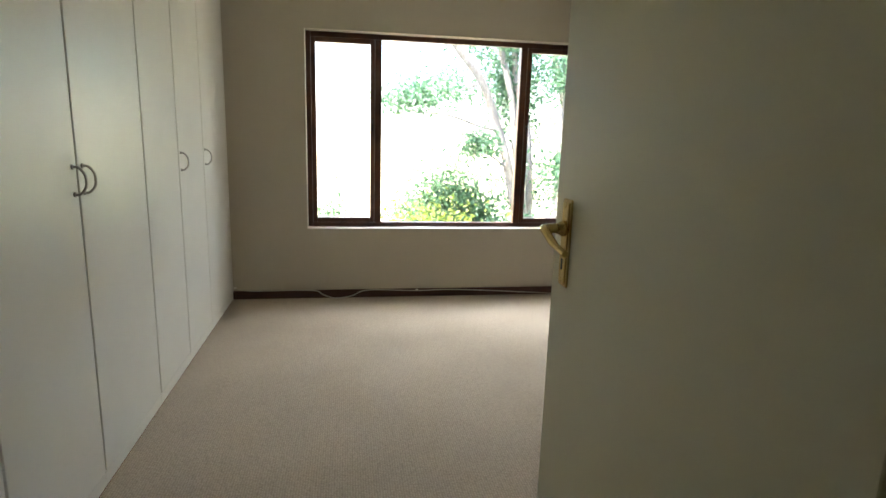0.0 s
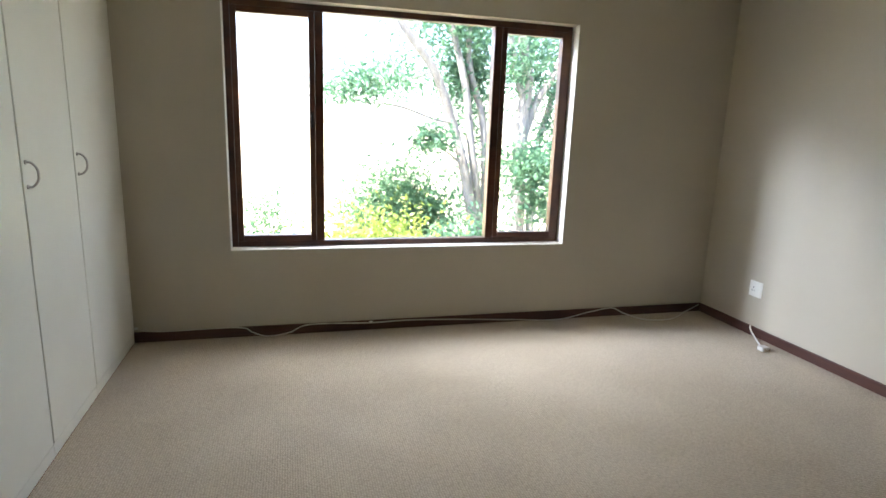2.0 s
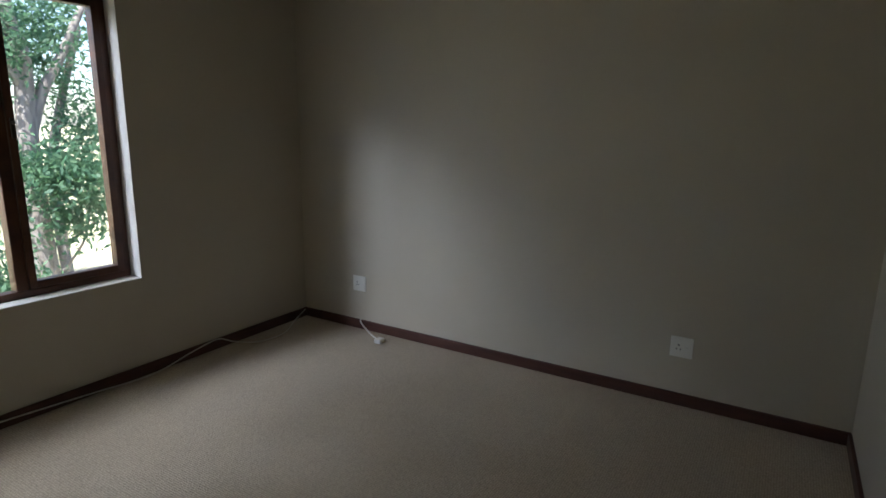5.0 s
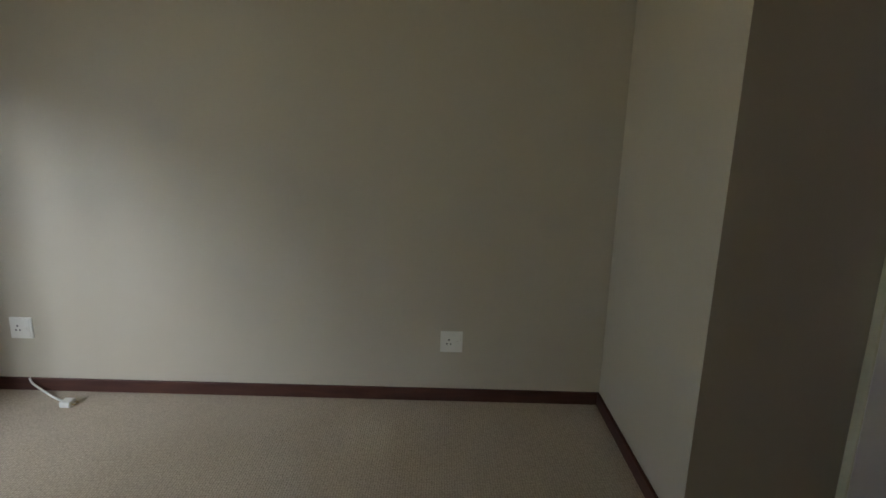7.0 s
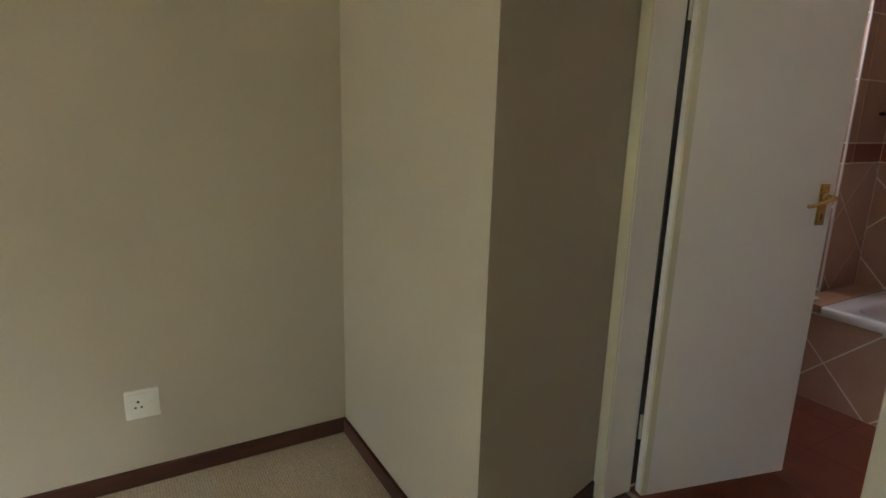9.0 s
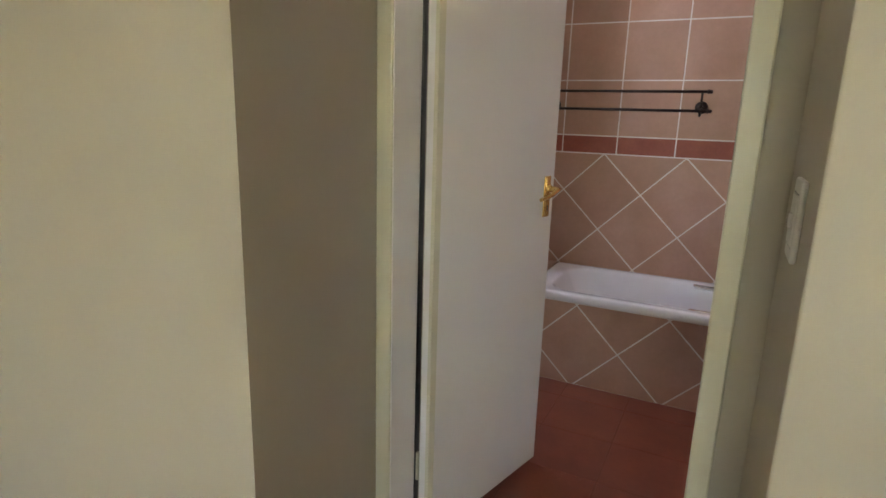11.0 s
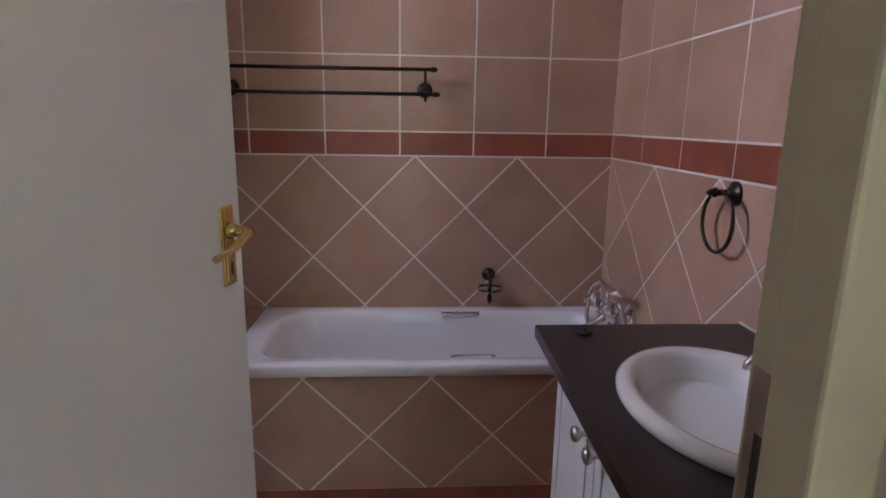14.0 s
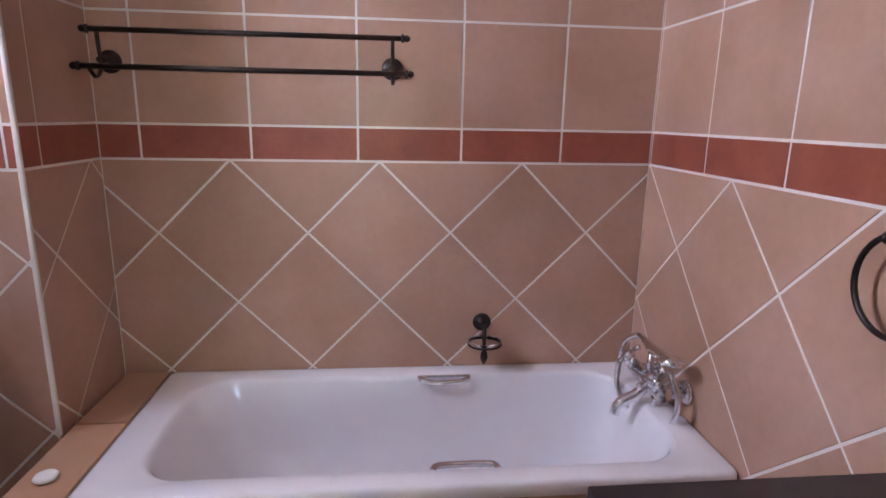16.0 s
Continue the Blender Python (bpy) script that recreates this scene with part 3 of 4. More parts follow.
panel = structure("bath_panel", boxes((BW, PANEL_Y - 0.06, BF, 2.298, PANEL_Y - 0.002, RIM - 0.046), (2.238, NY, BF, 2.298, PANEL_Y - 0.061, RIM - 0.046),
                                       (TX1 + 0.002, BS, RIM - 0.06, 2.298, PANEL_Y - 0.061, RIM - 0.046)), GROUT, "tiled bath panel", "panel")


def bath_mixer():
    m = thing("bath_mixer", "chrome wall-mounted bath mixer with hand shower and hose", "tap")
    x, y, z = BW, -1.895, 0.572
    body = tube([(x + 0.065, y - 0.085, z), (x + 0.065, y + 0.085, z)], 0.020, 16)
    for s in (-1, 1):
        add_tube(body, [(x, y + s * 0.07, z), (x + 0.065, y + s * 0.07, z)], 0.014, 14)
        add_lathe(body, (x, y + s * 0.07, z), (1, 0, 0), [(0, 0.032), (0.006, 0.031), (0.014, 0.018)], 20)
    part("body", body, CHROME, m)
    for s in (-1, 1):
        b = lathe((x + 0.065, y + s * 0.07, z), (0.6, 0, 0.8), [(0, 0.016), (0.03, 0.014), (0.04, 0.018), (0.055, 0.016), (0.062, 0.006)], 16)
        c = Vector((x + 0.065, y + s * 0.07, z)) + Vector((0.6, 0, 0.8)) * 0.05
        for d in (Vector((0, 1, 0)), Vector((0.8, 0, -0.6))):
            add_tube(b, [c - d * 0.032, c + d * 0.032], [0.0055, 0.0055], 10)
            for e in (-1, 1):
                add_lathe(b, c + d * e * 0.028, d * e, [(0, 0.005), (0.004, 0.009), (0.010, 0.008), (0.013, 0.003)], 10)
        part("cross_handle", b, CHROME, m, "chrome cross handle")
    part("spout", tube(smooth_path([(x + 0.065, y, z - 0.01), (x + 0.095, y, z - 0.04), (x + 0.12, y, z - 0.052), (x + 0.142, y, z - 0.068), (x + 0.147, y, z - 0.09)], 5), [0.015] * 14 + [0.013] * 7, 14), CHROME, m)
    cr = tube([(x + 0.065, y, z + 0.015), (x + 0.065, y, z + 0.075)], 0.008, 10)
    add_tube(cr, [(x + 0.065, y - 0.03, z + 0.095), (x + 0.065, y - 0.028, z + 0.078), (x + 0.065, y, z + 0.072), (x + 0.065, y + 0.028, z + 0.078), (x + 0.065, y + 0.03, z + 0.095)], 0.005, 8)
    part("cradle", cr, CHROME, m)
    hs = tube([(x + 0.065, y - 0.075, z + 0.093), (x + 0.067, y, z + 0.09), (x + 0.068, y + 0.07, z + 0.095), (x + 0.07, y + 0.10, z + 0.10)], [0.008, 0.012, 0.011, 0.012], 12)
    add_lathe(hs, (x + 0.071, y + 0.115, z + 0.118), (0.25, 0.2, -1), [(0, 0.012), (0.012, 0.028), (0.022, 0.030), (0.026, 0.026)], 18)
    part("hand_shower", hs, CHROME, m, "chrome hand shower on its cradle")
    hose = smooth_path([(x + 0.065, y - 0.08, z + 0.092), (x + 0.09, y - 0.11, z + 0.05), (x + 0.10, y - 0.10, z - 0.07), (x + 0.07, y - 0.02, z - 0.11), (x + 0.05, y + 0.09, z - 0.08), (x + 0.05, y + 0.125, z + 0.0),
                        (x + 0.06, y + 0.09, z + 0.06), (x + 0.05, y + 0.02, z + 0.02), (x + 0.035, y - 0.03, z - 0.06), (x + 0.05, y, z - 0.10), (x + 0.06, y + 0.03, z - 0.03)], 8)
    part("hose", tube(hose, [0.0075 + 0.0012 * (k % 2) for k in range(len(hose))], 10), CHROME, m, "ribbed metal shower hose")
    m.matrix_world = Matrix.Translation((x, y, z)) @ Matrix.Diagonal((1.22, 1.22, 1.22, 1)) @ Matrix.Translation((-x, -y, -z))


bath_mixer()


# ---- bronze wall fittings ----
def rose(base, axis, r=0.034):
    return lathe(base, axis, [(0, r), (0.005, r), (0.009, r * 0.85), (0.012, r * 0.55), (0.024, r * 0.42), (0.03, r * 0.3)], 22)


def towel_rail():
    t = thing("towel_rail", "dark bronze double towel rail on the tiled wall", "towel rail")
    y0 = BS
    yb, zt, zl = y0 + 0.10, 1.583, 1.478
    for x in (1.412, 2.252):
        part("rose", rose((x, y0, 1.50), (0, 1, 0)), BRONZE, t)
        part("bracket", add_tube(tube([(x, y0 + 0.02, 1.50), (x, yb - 0.03, 1.50)], 0.009, 10), smooth_path([(x, y0 + 0.07, zt + 0.003), (x, y0 + 0.066, 1.53), (x, y0 + 0.06, 1.50), (x, y0 + 0.075, 1.462), (x, y0 + 0.105, 1.452), (x, y0 + 0.13, 1.47)], 4), 0.006, 10), BRONZE, t)
    for z, y, xa, xb in ((zt, y0 + 0.075, 1.362, 2.295), (zl, y0 + 0.125, 1.352, 2.305)):
        b = tube([(xa + 0.02, y, z), (xb - 0.02, y, z)], 0.008, 12)
        for xe, s in ((xa + 0.025, -1), (xb - 0.025, 1)):
            add_lathe(b, (xe, y, z), (s, 0, 0), [(0, 0.008), (0.003, 0.013), (0.008, 0.013), (0.011, 0.008), (0.016, 0.011), (0.024, 0.008), (0.028, 0.002)], 14)
        part("bar", b, BRONZE, t)


towel_rail()


def soap_dish():
    s = thing("soap_holder", "dark bronze soap holder with a glass dish", "soap holder")
    x, y, z = 1.100, BS, 0.658
    part("rose", rose((x, y, z), (0, 1, 0), 0.032), BRONZE, s)
    b = tube(smooth_path([(x, y + 0.02, z), (x, y + 0.06, z - 0.005), (x, y + 0.07, z - 0.03), (x, y + 0.07, z - 0.07)], 4), 0.0075, 10)
    add_lathe(b, (x, y + 0.07, z - 0.065), (0, 0, -1), [(0, 0.006), (0.015, 0.006), (0.02, 0.011), (0.04, 0.014), (0.055, 0.008), (0.066, 0.002)], 12)
    part("stem", b, BRONZE, s)
    part("ring", tube([(x + 0.056 * math.cos(a), y + 0.075 + 0.05 * math.sin(a), z - 0.052) for a in [2 * math.pi * k / 28 for k in range(29)]], 0.0045, 8), BRONZE, s)
    d = []
    for r, h in ((0.052, 0.0), (0.055, 0.004), (0.052, 0.004), (0.044, -0.006), (0.02, -0.011)):
        d.append([(x + r * 1.04 * math.cos(a), y + 0.075 + r * 0.92 * math.sin(a), z - 0.045 + h) for a in [2 * math.pi * k / 28 for k in range(28)]])
    part("dish", loft(d), GLASS, s, "clear glass soap dish")


soap_dish()


def towel_ring():
    t = thing("towel_ring", "dark bronze towel ring on the tiled wall", "towel ring")
    x, y, z = BW, -1.165, 1.176
    part("rose", rose((x, y, z), (1, 0, 0), 0.036), BRONZE, t)
    b = tube([(x + 0.02, y, z + 0.003), (x + 0.06, y, z + 0.003)], 0.0095, 12)
    add_lathe(b, (x + 0.056, y, z + 0.003), (1, 0, 0), [(0, 0.009), (0.004, 0.015), (0.012, 0.014), (0.015, 0.008), (0.022, 0.011), (0.032, 0.003)], 14)
    part("arm", b, BRONZE, t)
    part("ring", tube([(x + 0.046, y + 0.082 * math.sin(a), z - 0.082 + 0.088 * math.cos(a)) for a in [2 * math.pi * k / 48 for k in range(49)]], 0.0058, 10), BRONZE, t)


towel_ring()


# ---- vanity, basin, mirror ----
VX, VY0, VY1, VZ = 1.131, -1.060, BN - 0.012, 0.82


def vanity():
    v = thing("vanity_cabinet", "white painted vanity cabinet with panelled doors", "cabinet")
    fx = 1.068
    part("body", box(BW, VY0 + 0.03, 0.08, fx - 0.018, VY1, VZ - 0.034), VANITY, v)
    part("plinth", box(BW, VY0 + 0.06, BF, fx - 0.03, VY1, 0.08), VANITY, v)
    ys = (VY0 + 0.032, -0.695, -0.365, VY1 - 0.003)
    for i in range(3):
        y0, y1 = ys[i] + 0.002, ys[i + 1] - 0.002
        bm = box(fx - 0.0175, y0, 0.088, fx, y1, VZ - 0.046, bevel=0.003)
        for a in ((y0 + 0.055, 0.145, y1 - 0.055, 0.155), (y0 + 0.055, VZ - 0.113, y1 - 0.055, VZ - 0.103)):
            add_box(bm, fx - 0.001, a[0], a[1], fx + 0.004, a[2], a[3], 0.002)
        for yy in (y0 + 0.045, y1 - 0.055):
            add_box(bm, fx - 0.001, yy, 0.145, fx + 0.004, yy + 0.010, VZ - 0.103, 0.002)
        d = part("door", bm, VANITY, v, "white panelled door")
        ky = y0 + 0.042 if i == 1 else y1 - 0.042
        part("knob", lathe((fx, ky, 0.675), (1, 0, 0), [(0, 0.010), (0.004, 0.009), (0.008, 0.006), (0.02, 0.006), (0.024, 0.014), (0.032, 0.019), (0.040, 0.017), (0.044, 0.008), (0.045, 0.001)], 20), NICKEL, d, "round metal knob")


vanity()


def counter_top():
    """Slab with an oval hole for the basin."""
    cx, cy, a, b = 0.838, -0.575, 0.175, 0.235
    n = 64
    bm = bmesh.new()
    rows = []
    for z in (VZ, VZ - 0.034):
        inner, outer = [], []
        for k in range(n):
            t = 2 * math.pi * k / n
            dx, dy = math.cos(t), math.sin(t)
            inner.append(bm.verts.new((cx + a * dx, cy + b * dy, z)))
            s = min((VX - cx) / dx if dx > 1e-6 else 9, (BW - cx) / dx if dx < -1e-6 else 9, (VY1 - cy) / dy if dy > 1e-6 else 9, (VY0 - cy) / dy if dy < -1e-6 else 9)
            outer.append(bm.verts.new((cx + s * dx, cy + s * dy, z)))
        rows.append((inner, outer))
    (i0, o0), (i1, o1) = rows
    for k in range(n):
        j = (k + 1) % n
        bm.faces.new((i0[k], i0[j], o0[j], o0[k]))
        bm.faces.new((i1[k], o1[k], o1[j], i1[j]))
        bm.faces.new((o0[k], o0[j], o1[j], o1[k]))
        bm.faces.new((i0[k], i1[k], i1[j], i0[j]))
    # square corners
    for sx, sy in ((VX, VY0), (VX, VY1), (BW, VY0), (BW, VY1)):
        for ring_ in (o0, o1):
            v = min(ring_, key=lambda q: (q.co.x - sx) ** 2 + (q.co.y - sy) ** 2)
            v.co.x, v.co.y = sx, sy
    for v in o0 + o1:
        if v.co.x > VX - 1e-4:
            v.co.x += 0.022 * (v.co.y - VY0) / (VY1 - VY0)   # the front edge runs out towards the door
    tagged(part("vanity_counter", bm, COUNTER), "black stone-look vanity counter with an oval cut-out", "counter")
    structure("counter_seal", box(BW - 0.0035, VY0, VZ + 0.0005, BW + 0.006, VY1, VZ + 0.007, bevel=0.002), SILL, "white sealant line along the counter", "trim")


counter_top()


def basin():
    s = thing("wash_basin", "oval white porcelain drop-in basin", "basin")
    cx, cy = 0.838, -0.575

    def ring_(a, b, z, off=0.0):
        return [(cx + off + 1.09 * a * math.cos(t), cy + b * math.sin(t), z) for t in [2 * math.pi * k / 56 for k in range(56)]]

    z = VZ + 0.0008
    part("bowl", loft([ring_(0.200, 0.268, z), ring_(0.204, 0.272, z + 0.008), ring_(0.203, 0.270, z + 0.018), ring_(0.194, 0.262, z + 0.026), ring_(0.182, 0.250, z + 0.028),
                       ring_(0.158, 0.228, z + 0.024, 0.014), ring_(0.149, 0.219, z + 0.014, 0.016), ring_(0.143, 0.212, z - 0.01, 0.016), ring_(0.130, 0.192, z - 0.06, 0.012), ring_(0.100, 0.145, z - 0.108, 0.006),
                       ring_(0.045, 0.06, z - 0.125), ring_(0.02, 0.02, z - 0.128)]), PORCELAIN, s, "glazed white bowl")
    part("drain", lathe((cx, cy, z - 0.128), (0, 0, 1), [(0, 0.03), (0.004, 0.03), (0.006, 0.024), (0.003, 0.018), (0.0025, 0.004)], 22), CHROME, s, "chrome drain ring")


basin()


def pillar_tap(y):
    t = thing("pillar_tap", "chrome pillar tap with a cross handle", "tap", "basin taps")
    x, z = 0.685, VZ + 0.0245
    b = lathe((x, y, z), (0, 0, 1), [(0, 0.024), (0.006, 0.023), (0.012, 0.015), (0.03, 0.013), (0.05, 0.016), (0.06, 0.013), (0.068, 0.009), (0.078, 0.009)], 20)
    part("body", b, CHROME, t)
    part("spout", tube(smooth_path([(x, y, z + 0.035), (x + 0.028, y, z + 0.045), (x + 0.058, y, z + 0.043), (x + 0.077, y, z + 0.033), (x + 0.081, y, z + 0.018)], 5), [0.012] * 14 + [0.0095] * 7, 12), CHROME, t)
    h = lathe((x, y, z + 0.075), (0, 0, 1), [(0, 0.011), (0.006, 0.014), (0.012, 0.013), (0.018, 0.008), (0.02, 0.002)], 16)
    for a in (35, 125):
        d = Vector((math.cos(radians(a)), math.sin(radians(a)), 0))
        c = Vector((x, y, z + 0.083))
        add_tube(h, [c - d * 0.03, c + d * 0.03], 0.005, 8)
        for e in (-1, 1):
            add_lathe(h, c + d * e * 0.026, d * e, [(0, 0.005), (0.004, 0.008), (0.010, 0.007), (0.013, 0.002)], 10)
    part("cross_handle", h, CHROME, t)


pillar_tap(-0.667)
pillar_tap(-0.483)

plug = tagged(part("basin_plug", lathe((1.014, -0.991, VZ), (0, 0, 1), [(0, 0.022), (0.008, 0.0215), (0.011, 0.017), (0.011, 0.006), (0.015, 0.005), (0.016, 0.001)], 20), BLACK), "small black rubber plug on the counter", "plug")


def wall_mirror():
    m = thing("wall_mirror", "bathroom mirror in a reddish wooden frame", "mirror")
    x, y0, y1, z0, z1, w = BW, -0.925, -0.195, 1.010, 1.91, 0.064
    prof = ((x + 0.0005, x + 0.022), (x + 0.0005, x + 0.016))
    part("frame", boxes((x + 0.0005, y0, z0, x + 0.024, y0 + w, z1, 0.006), (x + 0.0005, y1 - w, z0, x + 0.024, y1, z1, 0.006),
                        (x + 0.0005, y0 + w, z0, x + 0.0235, y1 - w, z0 + w, 0.006), (x + 0.0005, y0 + w, z1 - w, x + 0.0235, y1 - w, z1, 0.006)), MIRROR_WOOD, m, "reddish wooden frame")
    part("inner_bead", boxes((x + 0.006, y0 + w, z0 + w, x + 0.017, y0 + w + 0.004, z1 - w), (x + 0.006, y1 - w - 0.004, z0 + w, x + 0.017, y1 - w, z1 - w),
                             (x + 0.006, y0 + w + 0.004, z0 + w, x + 0.017, y1 - w - 0.004, z0 + w + 0.004), (x + 0.006, y0 + w + 0.004, z1 - w - 0.004, x + 0.017, y1 - w - 0.004, z1 - w)), SILL, m, "pale inner bead")
    part("mirror_glass", box(x + 0.004, y0 + w - 0.01, z0 + w - 0.01, x + 0.010, y1 - w + 0.01, z1 - w + 0.01), SILVER, m, "silvered mirror glass")


wall_mirror()


# ---- toilet and ledge things ----
def toilet():
    t = thing("toilet", "white porcelain close-coupled toilet", "toilet")
    x0, x1, yb = 2.455, 2.84, NY
    part("cistern", box(x0 + 0.01, yb + 0.004, 0.45, x1 - 0.01, yb + 0.175, 0.80, bevel=0.03, seg=4), PORCELAIN, t)
    part("cistern_lid", box(x0, yb + 0.003, 0.801, x1, yb + 0.185, 0.838, bevel=0.012, seg=3), PORCELAIN, t)
    part("flush_lever", tube([(x0 + 0.06, yb + 0.17, 0.74), (x0 + 0.06, yb + 0.19, 0.74), (x0 + 0.12, yb + 0.195, 0.735)], 0.006, 10), CHROME, t)
    cx, cy = (x0 + x1) / 2, yb + 0.40

    def oval(a, b, z, dy=0.0):
        return [(cx + a * math.cos(k), cy + dy + b * math.sin(k), z) for k in [2 * math.pi * i / 32 for i in range(32)]]

    part("pan", loft([oval(0.12, 0.20, BF), oval(0.11, 0.19, 0.10), oval(0.13, 0.20, 0.25), oval(0.18, 0.25, 0.37), oval(0.185, 0.255, 0.40), oval(0.14, 0.20, 0.40), oval(0.12, 0.17, 0.33), oval(0.05, 0.06, 0.2)]), PORCELAIN, t)
    part("seat_lid", loft([oval(0.188, 0.25, 0.402), oval(0.192, 0.255, 0.412), oval(0.188, 0.25, 0.43), oval(0.16, 0.22, 0.436)]), PLASTIC, t)
    part("outlet_block", box(cx - 0.09, yb + 0.02, BF, cx + 0.09, yb + 0.24, 0.46, bevel=0.03, seg=3), PORCELAIN, t)


toilet()

cap = tagged(part("soap_piece", lathe((2.241, -1.614, RIM + 0.001), (0, 0, 1), [(0, 0.024), (0.006, 0.028), (0.012, 0.024), (0.015, 0.012), (0.0155, 0.002)], 18), PLASTIC), "small white plastic cap on the bath ledge", "cap")


# ---- outside ----
structure("ground", box(-400, 4.75, -1.8, 400, 800, -1.4), GRASS, "sunlit dry lawn sloping away from the house", "ground")


def leaves(rng, blobs, size, per):
    """Many small folded leaves scattered through uneven blobs."""
    vs, fs = [], []
    for (cx, cy, cz), (rx, ry, rz), dens in blobs:
        n = int(per * dens)
        p = rng.normal(size=(n, 3))
        p *= 0.55
        c = p * (rx, ry, rz) + (cx, cy, cz)
        d = rng.normal(size=(n, 3))
        d /= np.linalg.norm(d, axis=1)[:, None]
        e = np.cross(d, rng.normal(size=(n, 3)))
        e /= np.linalg.norm(e, axis=1)[:, None]
        s = size * (0.6 + 0.8 * rng.random(n))[:, None]
        for a, u, v, k in zip(c, d, e, s):
            b = len(vs)
            vs += [a - u * k, a + v * k * 0.38, a + u * k, a - v * k * 0.38]
            fs.append((b, b + 1, b + 2, b + 3))
    me = bpy.data.meshes.new("leaves")
    me.from_pydata([tuple(v) for v in vs], [], fs)
    return me


def crown(parent, name, rng, blobs, size, per, mat):
    me = leaves(rng, blobs, size, per)
    me.materials.append(mat)
    o = new(name, me)
    o.parent = parent
    return o


def limb(bm, pts, r0, r1):
    q = smooth_path(pts, 5)
    add_tube(bm, q, [r0 + (r1 - r0) * i / (len(q) - 1) for i in range(len(q))], 10)


RNG = np.random.default_rng(4)


def big_tree():
    t = thing("tree", "many-stemmed grey-barked tree with feathery green foliage", "tree")
    y = 11.0
    stems = (
        ([(3.25, y, -1.5), (3.1, y, -0.45), (2.85, y, 0.7), (2.6, y, 1.5), (2.2, y - 0.1, 2.4), (1.6, y - 0.2, 3.1), (1.1, y - 0.3, 4.0)], 0.12, 0.06),
        ([(3.3, y + 0.1, -1.5), (3.25, y + 0.1, -0.3), (3.0, y + 0.1, 1.2), (2.85, y + 0.1, 2.2), (2.5, y + 0.1, 3.4), (2.2, y, 4.6)], 0.10, 0.05),
        ([(3.4, y + 0.2, -1.5), (3.38, y + 0.2, 0.2), (3.25, y + 0.2, 1.6), (2.95, y + 0.2, 2.6), (2.9, y + 0.3, 4.2)], 0.09, 0.05),
        ([(4.05, y, -1.5), (4.0, y, 0.0), (4.0, y, 1.5), (4.05, y, 2.4), (3.9, y, 3.2), (3.95, y, 4.6)], 0.17, 0.08),
        ([(4.0, y, 1.2), (4.25, y, 1.9), (4.6, y, 2.5), (5.0, y, 3.3)], 0.10, 0.05),
        ([(4.0, y, 2.0), (3.75, y, 2.7), (3.6, y, 3.6)], 0.09, 0.05),
        ([(4.6, y + 0.6, -1.5), (4.55, y + 0.6, 0.6), (4.8, y + 0.6, 1.8), (5.2, y + 0.6, 3.0)], 0.10, 0.05))
    for pts, a, b in stems:
        bm = bmesh.new()
        limb(bm, pts, a, b)
        part("stem", bm, BARK, t)
    for pts in ([(2.6, y, 1.5), (2.2, y - 0.2, 1.55), (1.5, y - 0.3, 1.75), (0.8, y - 0.4, 1.8), (0.3, y - 0.4, 2.0)], [(2.2, y, 2.4), (1.6, y + 0.2, 2.2), (0.9, y + 0.3, 2.25)], [(2.85, y, 0.7), (2.4, y - 0.2, 1.0), (1.9, y - 0.3, 1.1)],
                [(4.3, y - 0.1, -0.4), (4.7, y - 0.2, -0.1), (5.1, y - 0.2, 0.3)], [(4.1, y - 0.1, -0.9), (4.5, y - 0.2, -0.4), (4.7, y - 0.2, 0.3)]):
        bm = bmesh.new()
        limb(bm, pts, 0.03, 0.01)
        part("branch", bm, BARK, t)
    crown(t, "crown", RNG, [((2.95, y + 0.5, 2.35), (0.5, 0.4, 0.6), 1.0), ((3.0, y + 0.3, 3.2), (0.7, 0.6, 0.5), 1.0), ((1.0, y - 0.4, 2.15), (0.75, 0.5, 0.28), 0.55), ((0.6, y - 0.3, 1.95), (0.5, 0.4, 0.2), 0.25),
                             ((2.15, y - 0.3, 1.2), (0.35, 0.4, 0.26), 0.5), ((4.4, y + 0.3, 2.6), (0.6, 0.6, 0.7), 1.0), ((4.9, y + 0.2, 1.4), (0.5, 0.6, 0.8), 0.7), ((4.0, y - 0.7, 0.75), (0.65, 0.5, 0.42), 1.3),
                             ((4.3, y - 0.5, 0.05), (0.6, 0.5, 0.4), 0.6), ((3.3, y + 0.8, 1.6), (0.4, 0.6, 1.0), 0.5), ((3.7, y - 0.3, 2.6), (0.35, 0.5, 0.5), 0.4), ((2.3, y + 0.4, 3.3), (0.9, 0.6, 0.5), 0.6), ((3.2, y + 1.0, 2.6), (0.8, 0.6, 0.7), 0.8), ((1.7, y + 0.6, 2.4), (0.7, 0.5, 0.4), 0.35), ((4.8, y + 0.8, 3.2), (0.8, 0.6, 0.6), 0.8), ((4.7, y - 0.2, 0.6), (0.5, 0.4, 0.5), 0.7), ((3.6, y + 1.2, 0.2), (0.8, 0.5, 0.7), 0.7)], 0.055, 1700, LEAF)


big_tree()


def shrub(label, blobs, size, per, mat, name="shrub"):
    t = thing(name, label, "shrub")
    x, y = blobs[0][0][0], blobs[0][0][1]
    bm = bmesh.new()
    for k in range(5):
        a = k * 1.3
        limb(bm, [(x, y, -1.45), (x + 0.12 * math.cos(a), y + 0.12 * math.sin(a), -0.9), (x + 0.3 * math.cos(a), y + 0.3 * math.sin(a), blobs[0][0][2])], 0.025, 0.008)
    part("stem", bm, BARK, t)
    crown(t, "foliage", RNG, blobs, size, per, mat)


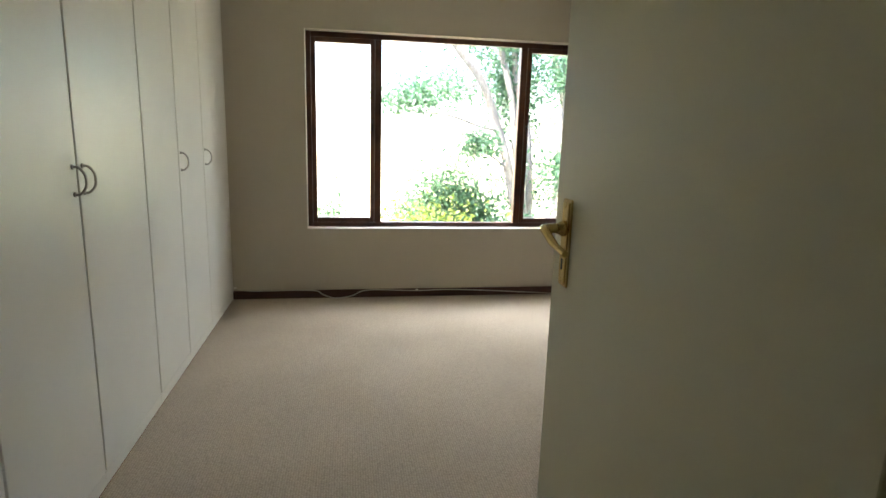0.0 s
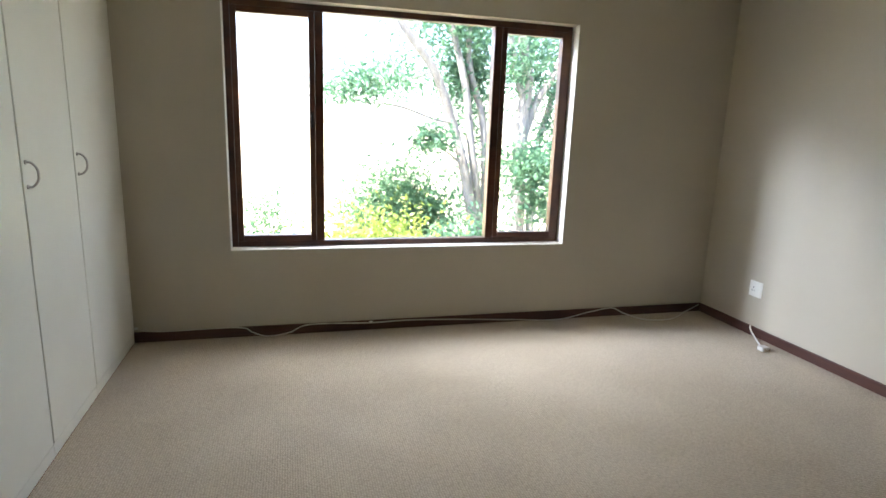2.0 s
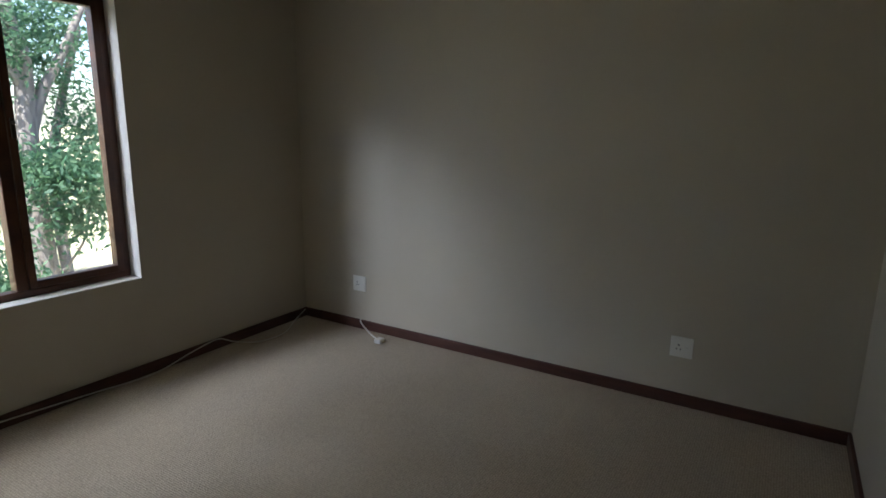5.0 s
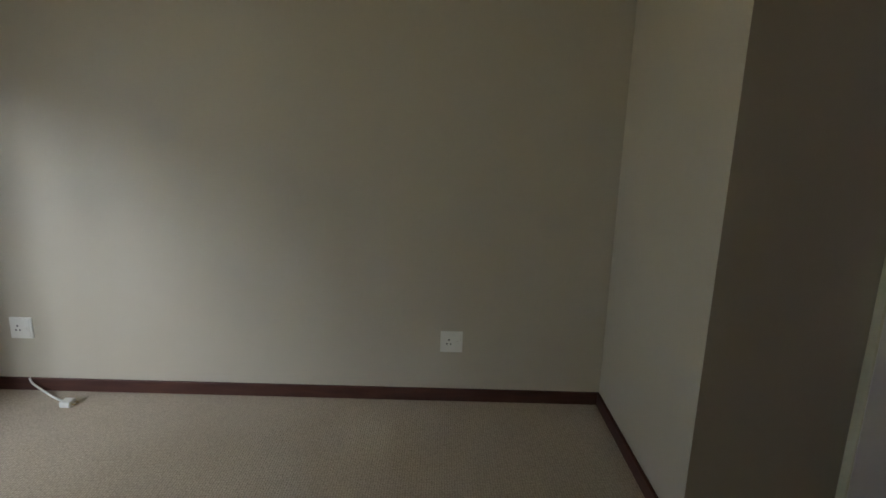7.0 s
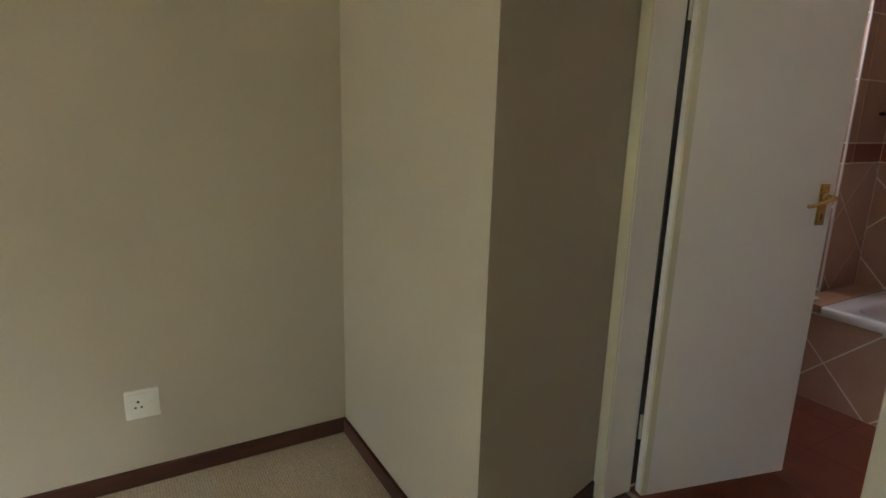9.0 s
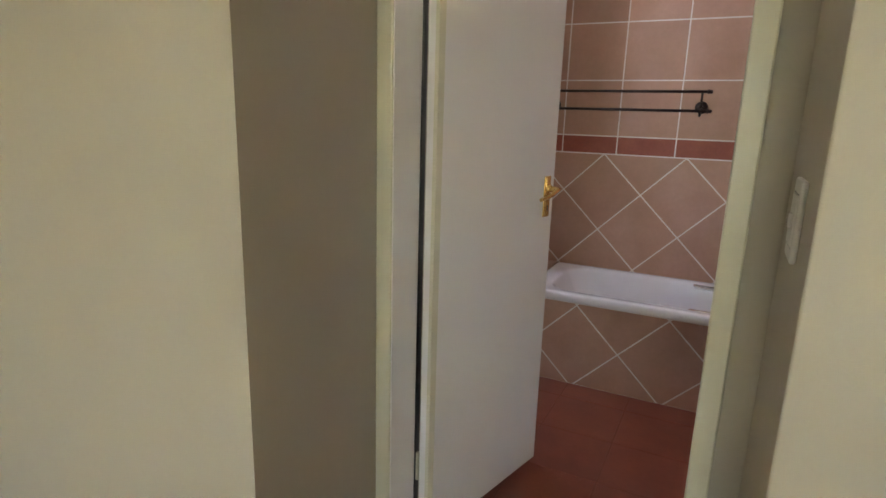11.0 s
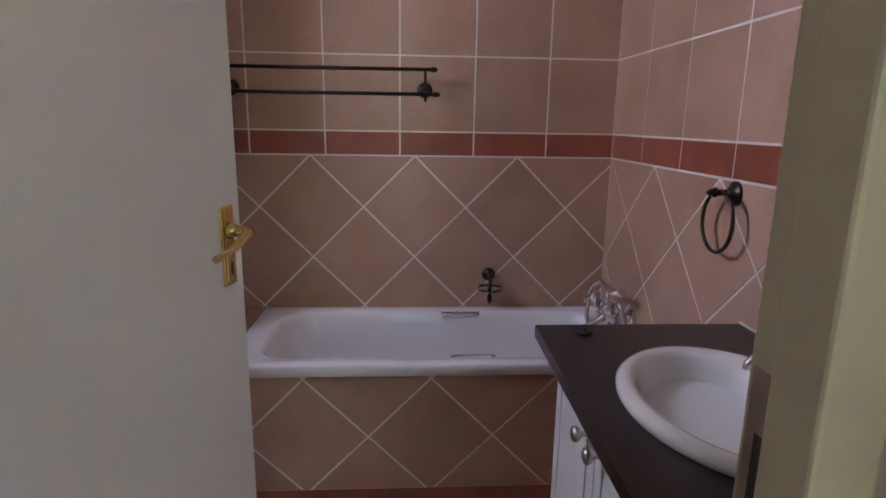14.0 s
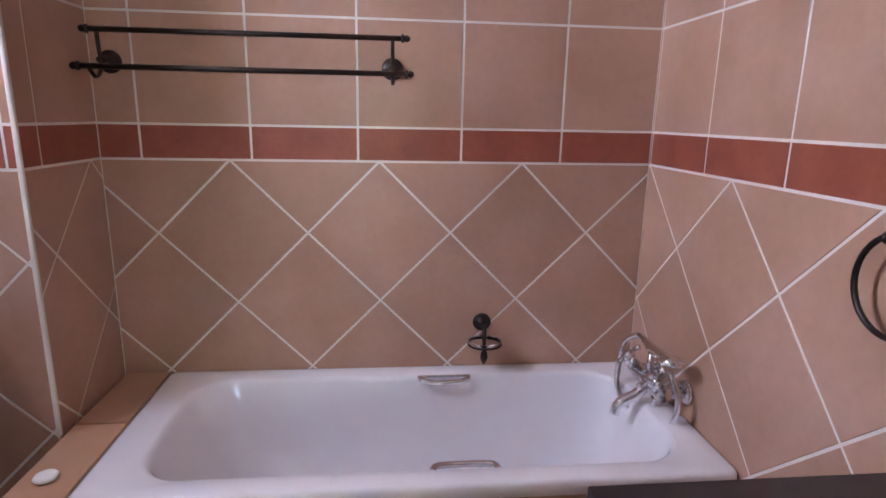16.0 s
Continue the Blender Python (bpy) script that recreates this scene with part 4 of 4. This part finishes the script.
shrub("dark green rounded shrub on the lawn", [((1.75, 11.8, -0.05), (0.65, 0.6, 0.7), 2.2), ((2.3, 11.4, -0.4), (0.7, 0.5, 0.7), 1.8), ((1.1, 12.0, -0.4), (0.6, 0.6, 0.6), 1.0)], 0.054, 1800, LEAF_DARK)
shrub("sparse green shrub under the tree", [((2.6, 10.0, -0.75), (0.65, 0.5, 0.65), 1.2), ((3.1, 10.3, -0.9), (0.6, 0.5, 0.5), 0.8)], 0.052, 1700, LEAF)
shrub("lime yellow rounded shrub near the house", [((0.85, 8.6, -0.55), (0.75, 0.7, 0.62), 2.6), ((0.1, 8.9, -0.75), (0.6, 0.5, 0.5), 1.2), ((1.6, 8.9, -0.95), (0.6, 0.5, 0.5), 1.0)], 0.045, 2600, LEAF_LIME)
shrub("small grey-green shrub on the lawn", [((-0.75, 11.5, -0.3), (0.45, 0.5, 0.55), 0.7), ((-1.1, 11.9, -0.9), (0.6, 0.5, 0.5), 0.6)], 0.05, 900, LEAF_DARK)
shrub("low shrub with reddish leaves", [((2.55, 9.0, -1.1), (0.35, 0.3, 0.3), 0.6)], 0.045, 800, LEAF_RED)


# ---- tiles ----
def clip(poly, lo, hi):
    """The part of a flat polygon inside a rectangle."""
    for axis in (0, 1):
        for bound, sign in ((lo[axis], 1), (hi[axis], -1)):
            out = []
            for i, p in enumerate(poly):
                q = poly[(i + 1) % len(poly)]
                a, b = sign * (p[axis] - bound), sign * (q[axis] - bound)
                if a >= 0:
                    out.append(p)
                if a * b < 0:
                    s = a / (a - b)
                    out.append((p[0] + s * (q[0] - p[0]), p[1] + s * (q[1] - p[1])))
            poly = out
            if len(poly) < 3:
                return []
    return poly


def tile(poly, place, normal, mat, parent, name="tile", depth=0.002):
    """One tile: a slab with a softened face. place maps flat coordinates onto the wall's face."""
    area = abs(sum(p[0] * poly[(i + 1) % len(poly)][1] - poly[(i + 1) % len(poly)][0] * p[1] for i, p in enumerate(poly))) / 2
    if area < 2e-4:
        return
    cx, cy = sum(p[0] for p in poly) / len(poly), sum(p[1] for p in poly) / len(poly)
    n = Vector(normal)
    c = Vector(place(cx, cy))
    face, back = [], []
    for p in poly:
        v = Vector(place(*p))
        back.append(v - n * (depth + 0.001))
        face.append(v + (c - v).normalized() * 0.0016)
    edge = [Vector(place(*p)) - n * 0.0007 for p in poly]
    k = len(poly)
    me = bpy.data.meshes.new(name)
    fs = [tuple(range(k))] + [(i, k + i, k + (i + 1) % k, (i + 1) % k) for i in range(k)] + [(k + i, 2 * k + i, 2 * k + (i + 1) % k, k + (i + 1) % k) for i in range(k)]
    me.from_pydata(face + edge + back, [], fs)
    bm = bmesh.new()
    bm.from_mesh(me)
    bmesh.ops.recalc_face_normals(bm, faces=bm.faces[:])
    bm.to_mesh(me)
    bm.free()
    me.materials.append(mat)
    o = new(name, me)
    o.parent = parent


J = 0.0038   # half a joint


def square_rows(u0, u1, z0, z1, first, mat, place, normal, parent, height=TILE_S - 0.006):
    step = TILE_S + 0.001
    z = z0
    while z < z1 - 0.02:
        u = first - step * math.ceil((first - u0) / step)
        while u < u1:
            p = clip([(u + J, z + J), (u + step - J, z + J), (u + step - J, z + height - J), (u + J, z + height - J)], (u0 + J / 2, z0), (u1 - J / 2, z1))
            if p:
                tile(p, place, normal, mat, parent)
            u += step
        z += height


def diamonds(u0, u1, z0, z1, peak, top, place, normal, parent):
    """Tiles on their corners; a joint crossing lies at (peak, top)."""
    h = 0.2358
    r = h - J * 1.414
    for i in range(-14, 15):
        for j in range(-1, 8):
            cu, cz = peak + i * h, top - j * h
            if (i + j) % 2 == 0:
                continue
            p = clip([(cu - r, cz), (cu, cz - r), (cu + r, cz), (cu, cz + r)], (u0 + J / 2, z0 + J / 2), (u1 - J / 2, z1 - J))
            if p:
                tile(p, place, normal, TILE, parent)


def tiled_wall(u0, u1, peak, first, place, normal, parent, low=0.0, high=CEILING - 0.005):
    diamonds(u0, u1, low, BAND_LO, peak, BAND_LO, place, normal, parent)
    square_rows(u0, u1, BAND_LO, BAND_HI, first, BAND, place, normal, parent, BAND_HI - BAND_LO)
    square_rows(u0, u1, BAND_HI, high, first, TILE, place, normal, parent)


tiled_wall(BW, NX, 1.454, 1.522, lambda u, z: (u, BS, z), (0, 1, 0), bath_south, low=RIM - 0.05)
tiled_wall(BS, BN - 0.01, -1.257, -1.195, lambda u, z: (BW, u, z), (1, 0, 0), bath_west)
tiled_wall(BS, NY, -2.146, -1.90, lambda u, z: (NX, u, z), (-1, 0, 0), bath_nook, low=RIM - 0.05)
tiled_wall(NX, EAST, 2.566, 2.345, lambda u, z: (u, NY, z), (0, 1, 0), bath_nook)
diamonds(BW, 2.298, BF, RIM - 0.05, 1.632, 0.200 + 0.2358 * 2, lambda u, z: (u, PANEL_Y, z), (0, 1, 0), panel)
for ya, yb in ((BS, -1.87), (-1.87, PANEL_Y + 0.012)):
    tile([(TX1 + 0.004, ya + J), (2.302, ya + J), (2.302, yb - J), (TX1 + 0.004, yb - J)], lambda u, v: (u, v, RIM), (0, 0, 1), LEDGE, panel, depth=0.03)
structure("tile_trim", boxes((NX - 0.004, NY - 0.006, RIM, NX + 0.008, NY + 0.006, CEILING - 0.002, 0.003)), SILL, "white plastic trim on the corner of the tiled pier", "trim")
for i in range(8):
    for j in range(7):
        x0, y0 = BW + i * 0.334, -1.375 + j * 0.334 - 0.334
        p = clip([(x0 + J, y0 + J), (x0 + 0.334 - J, y0 + J), (x0 + 0.334 - J, y0 + 0.334 - J), (x0 + J, y0 + 0.334 - J)], (BW, NY), (EAST, 0.2))
        if p:
            tile(p, lambda u, v: (u, v, BF), (0, 0, 1), FLOORTILE, floor, depth=0.003)
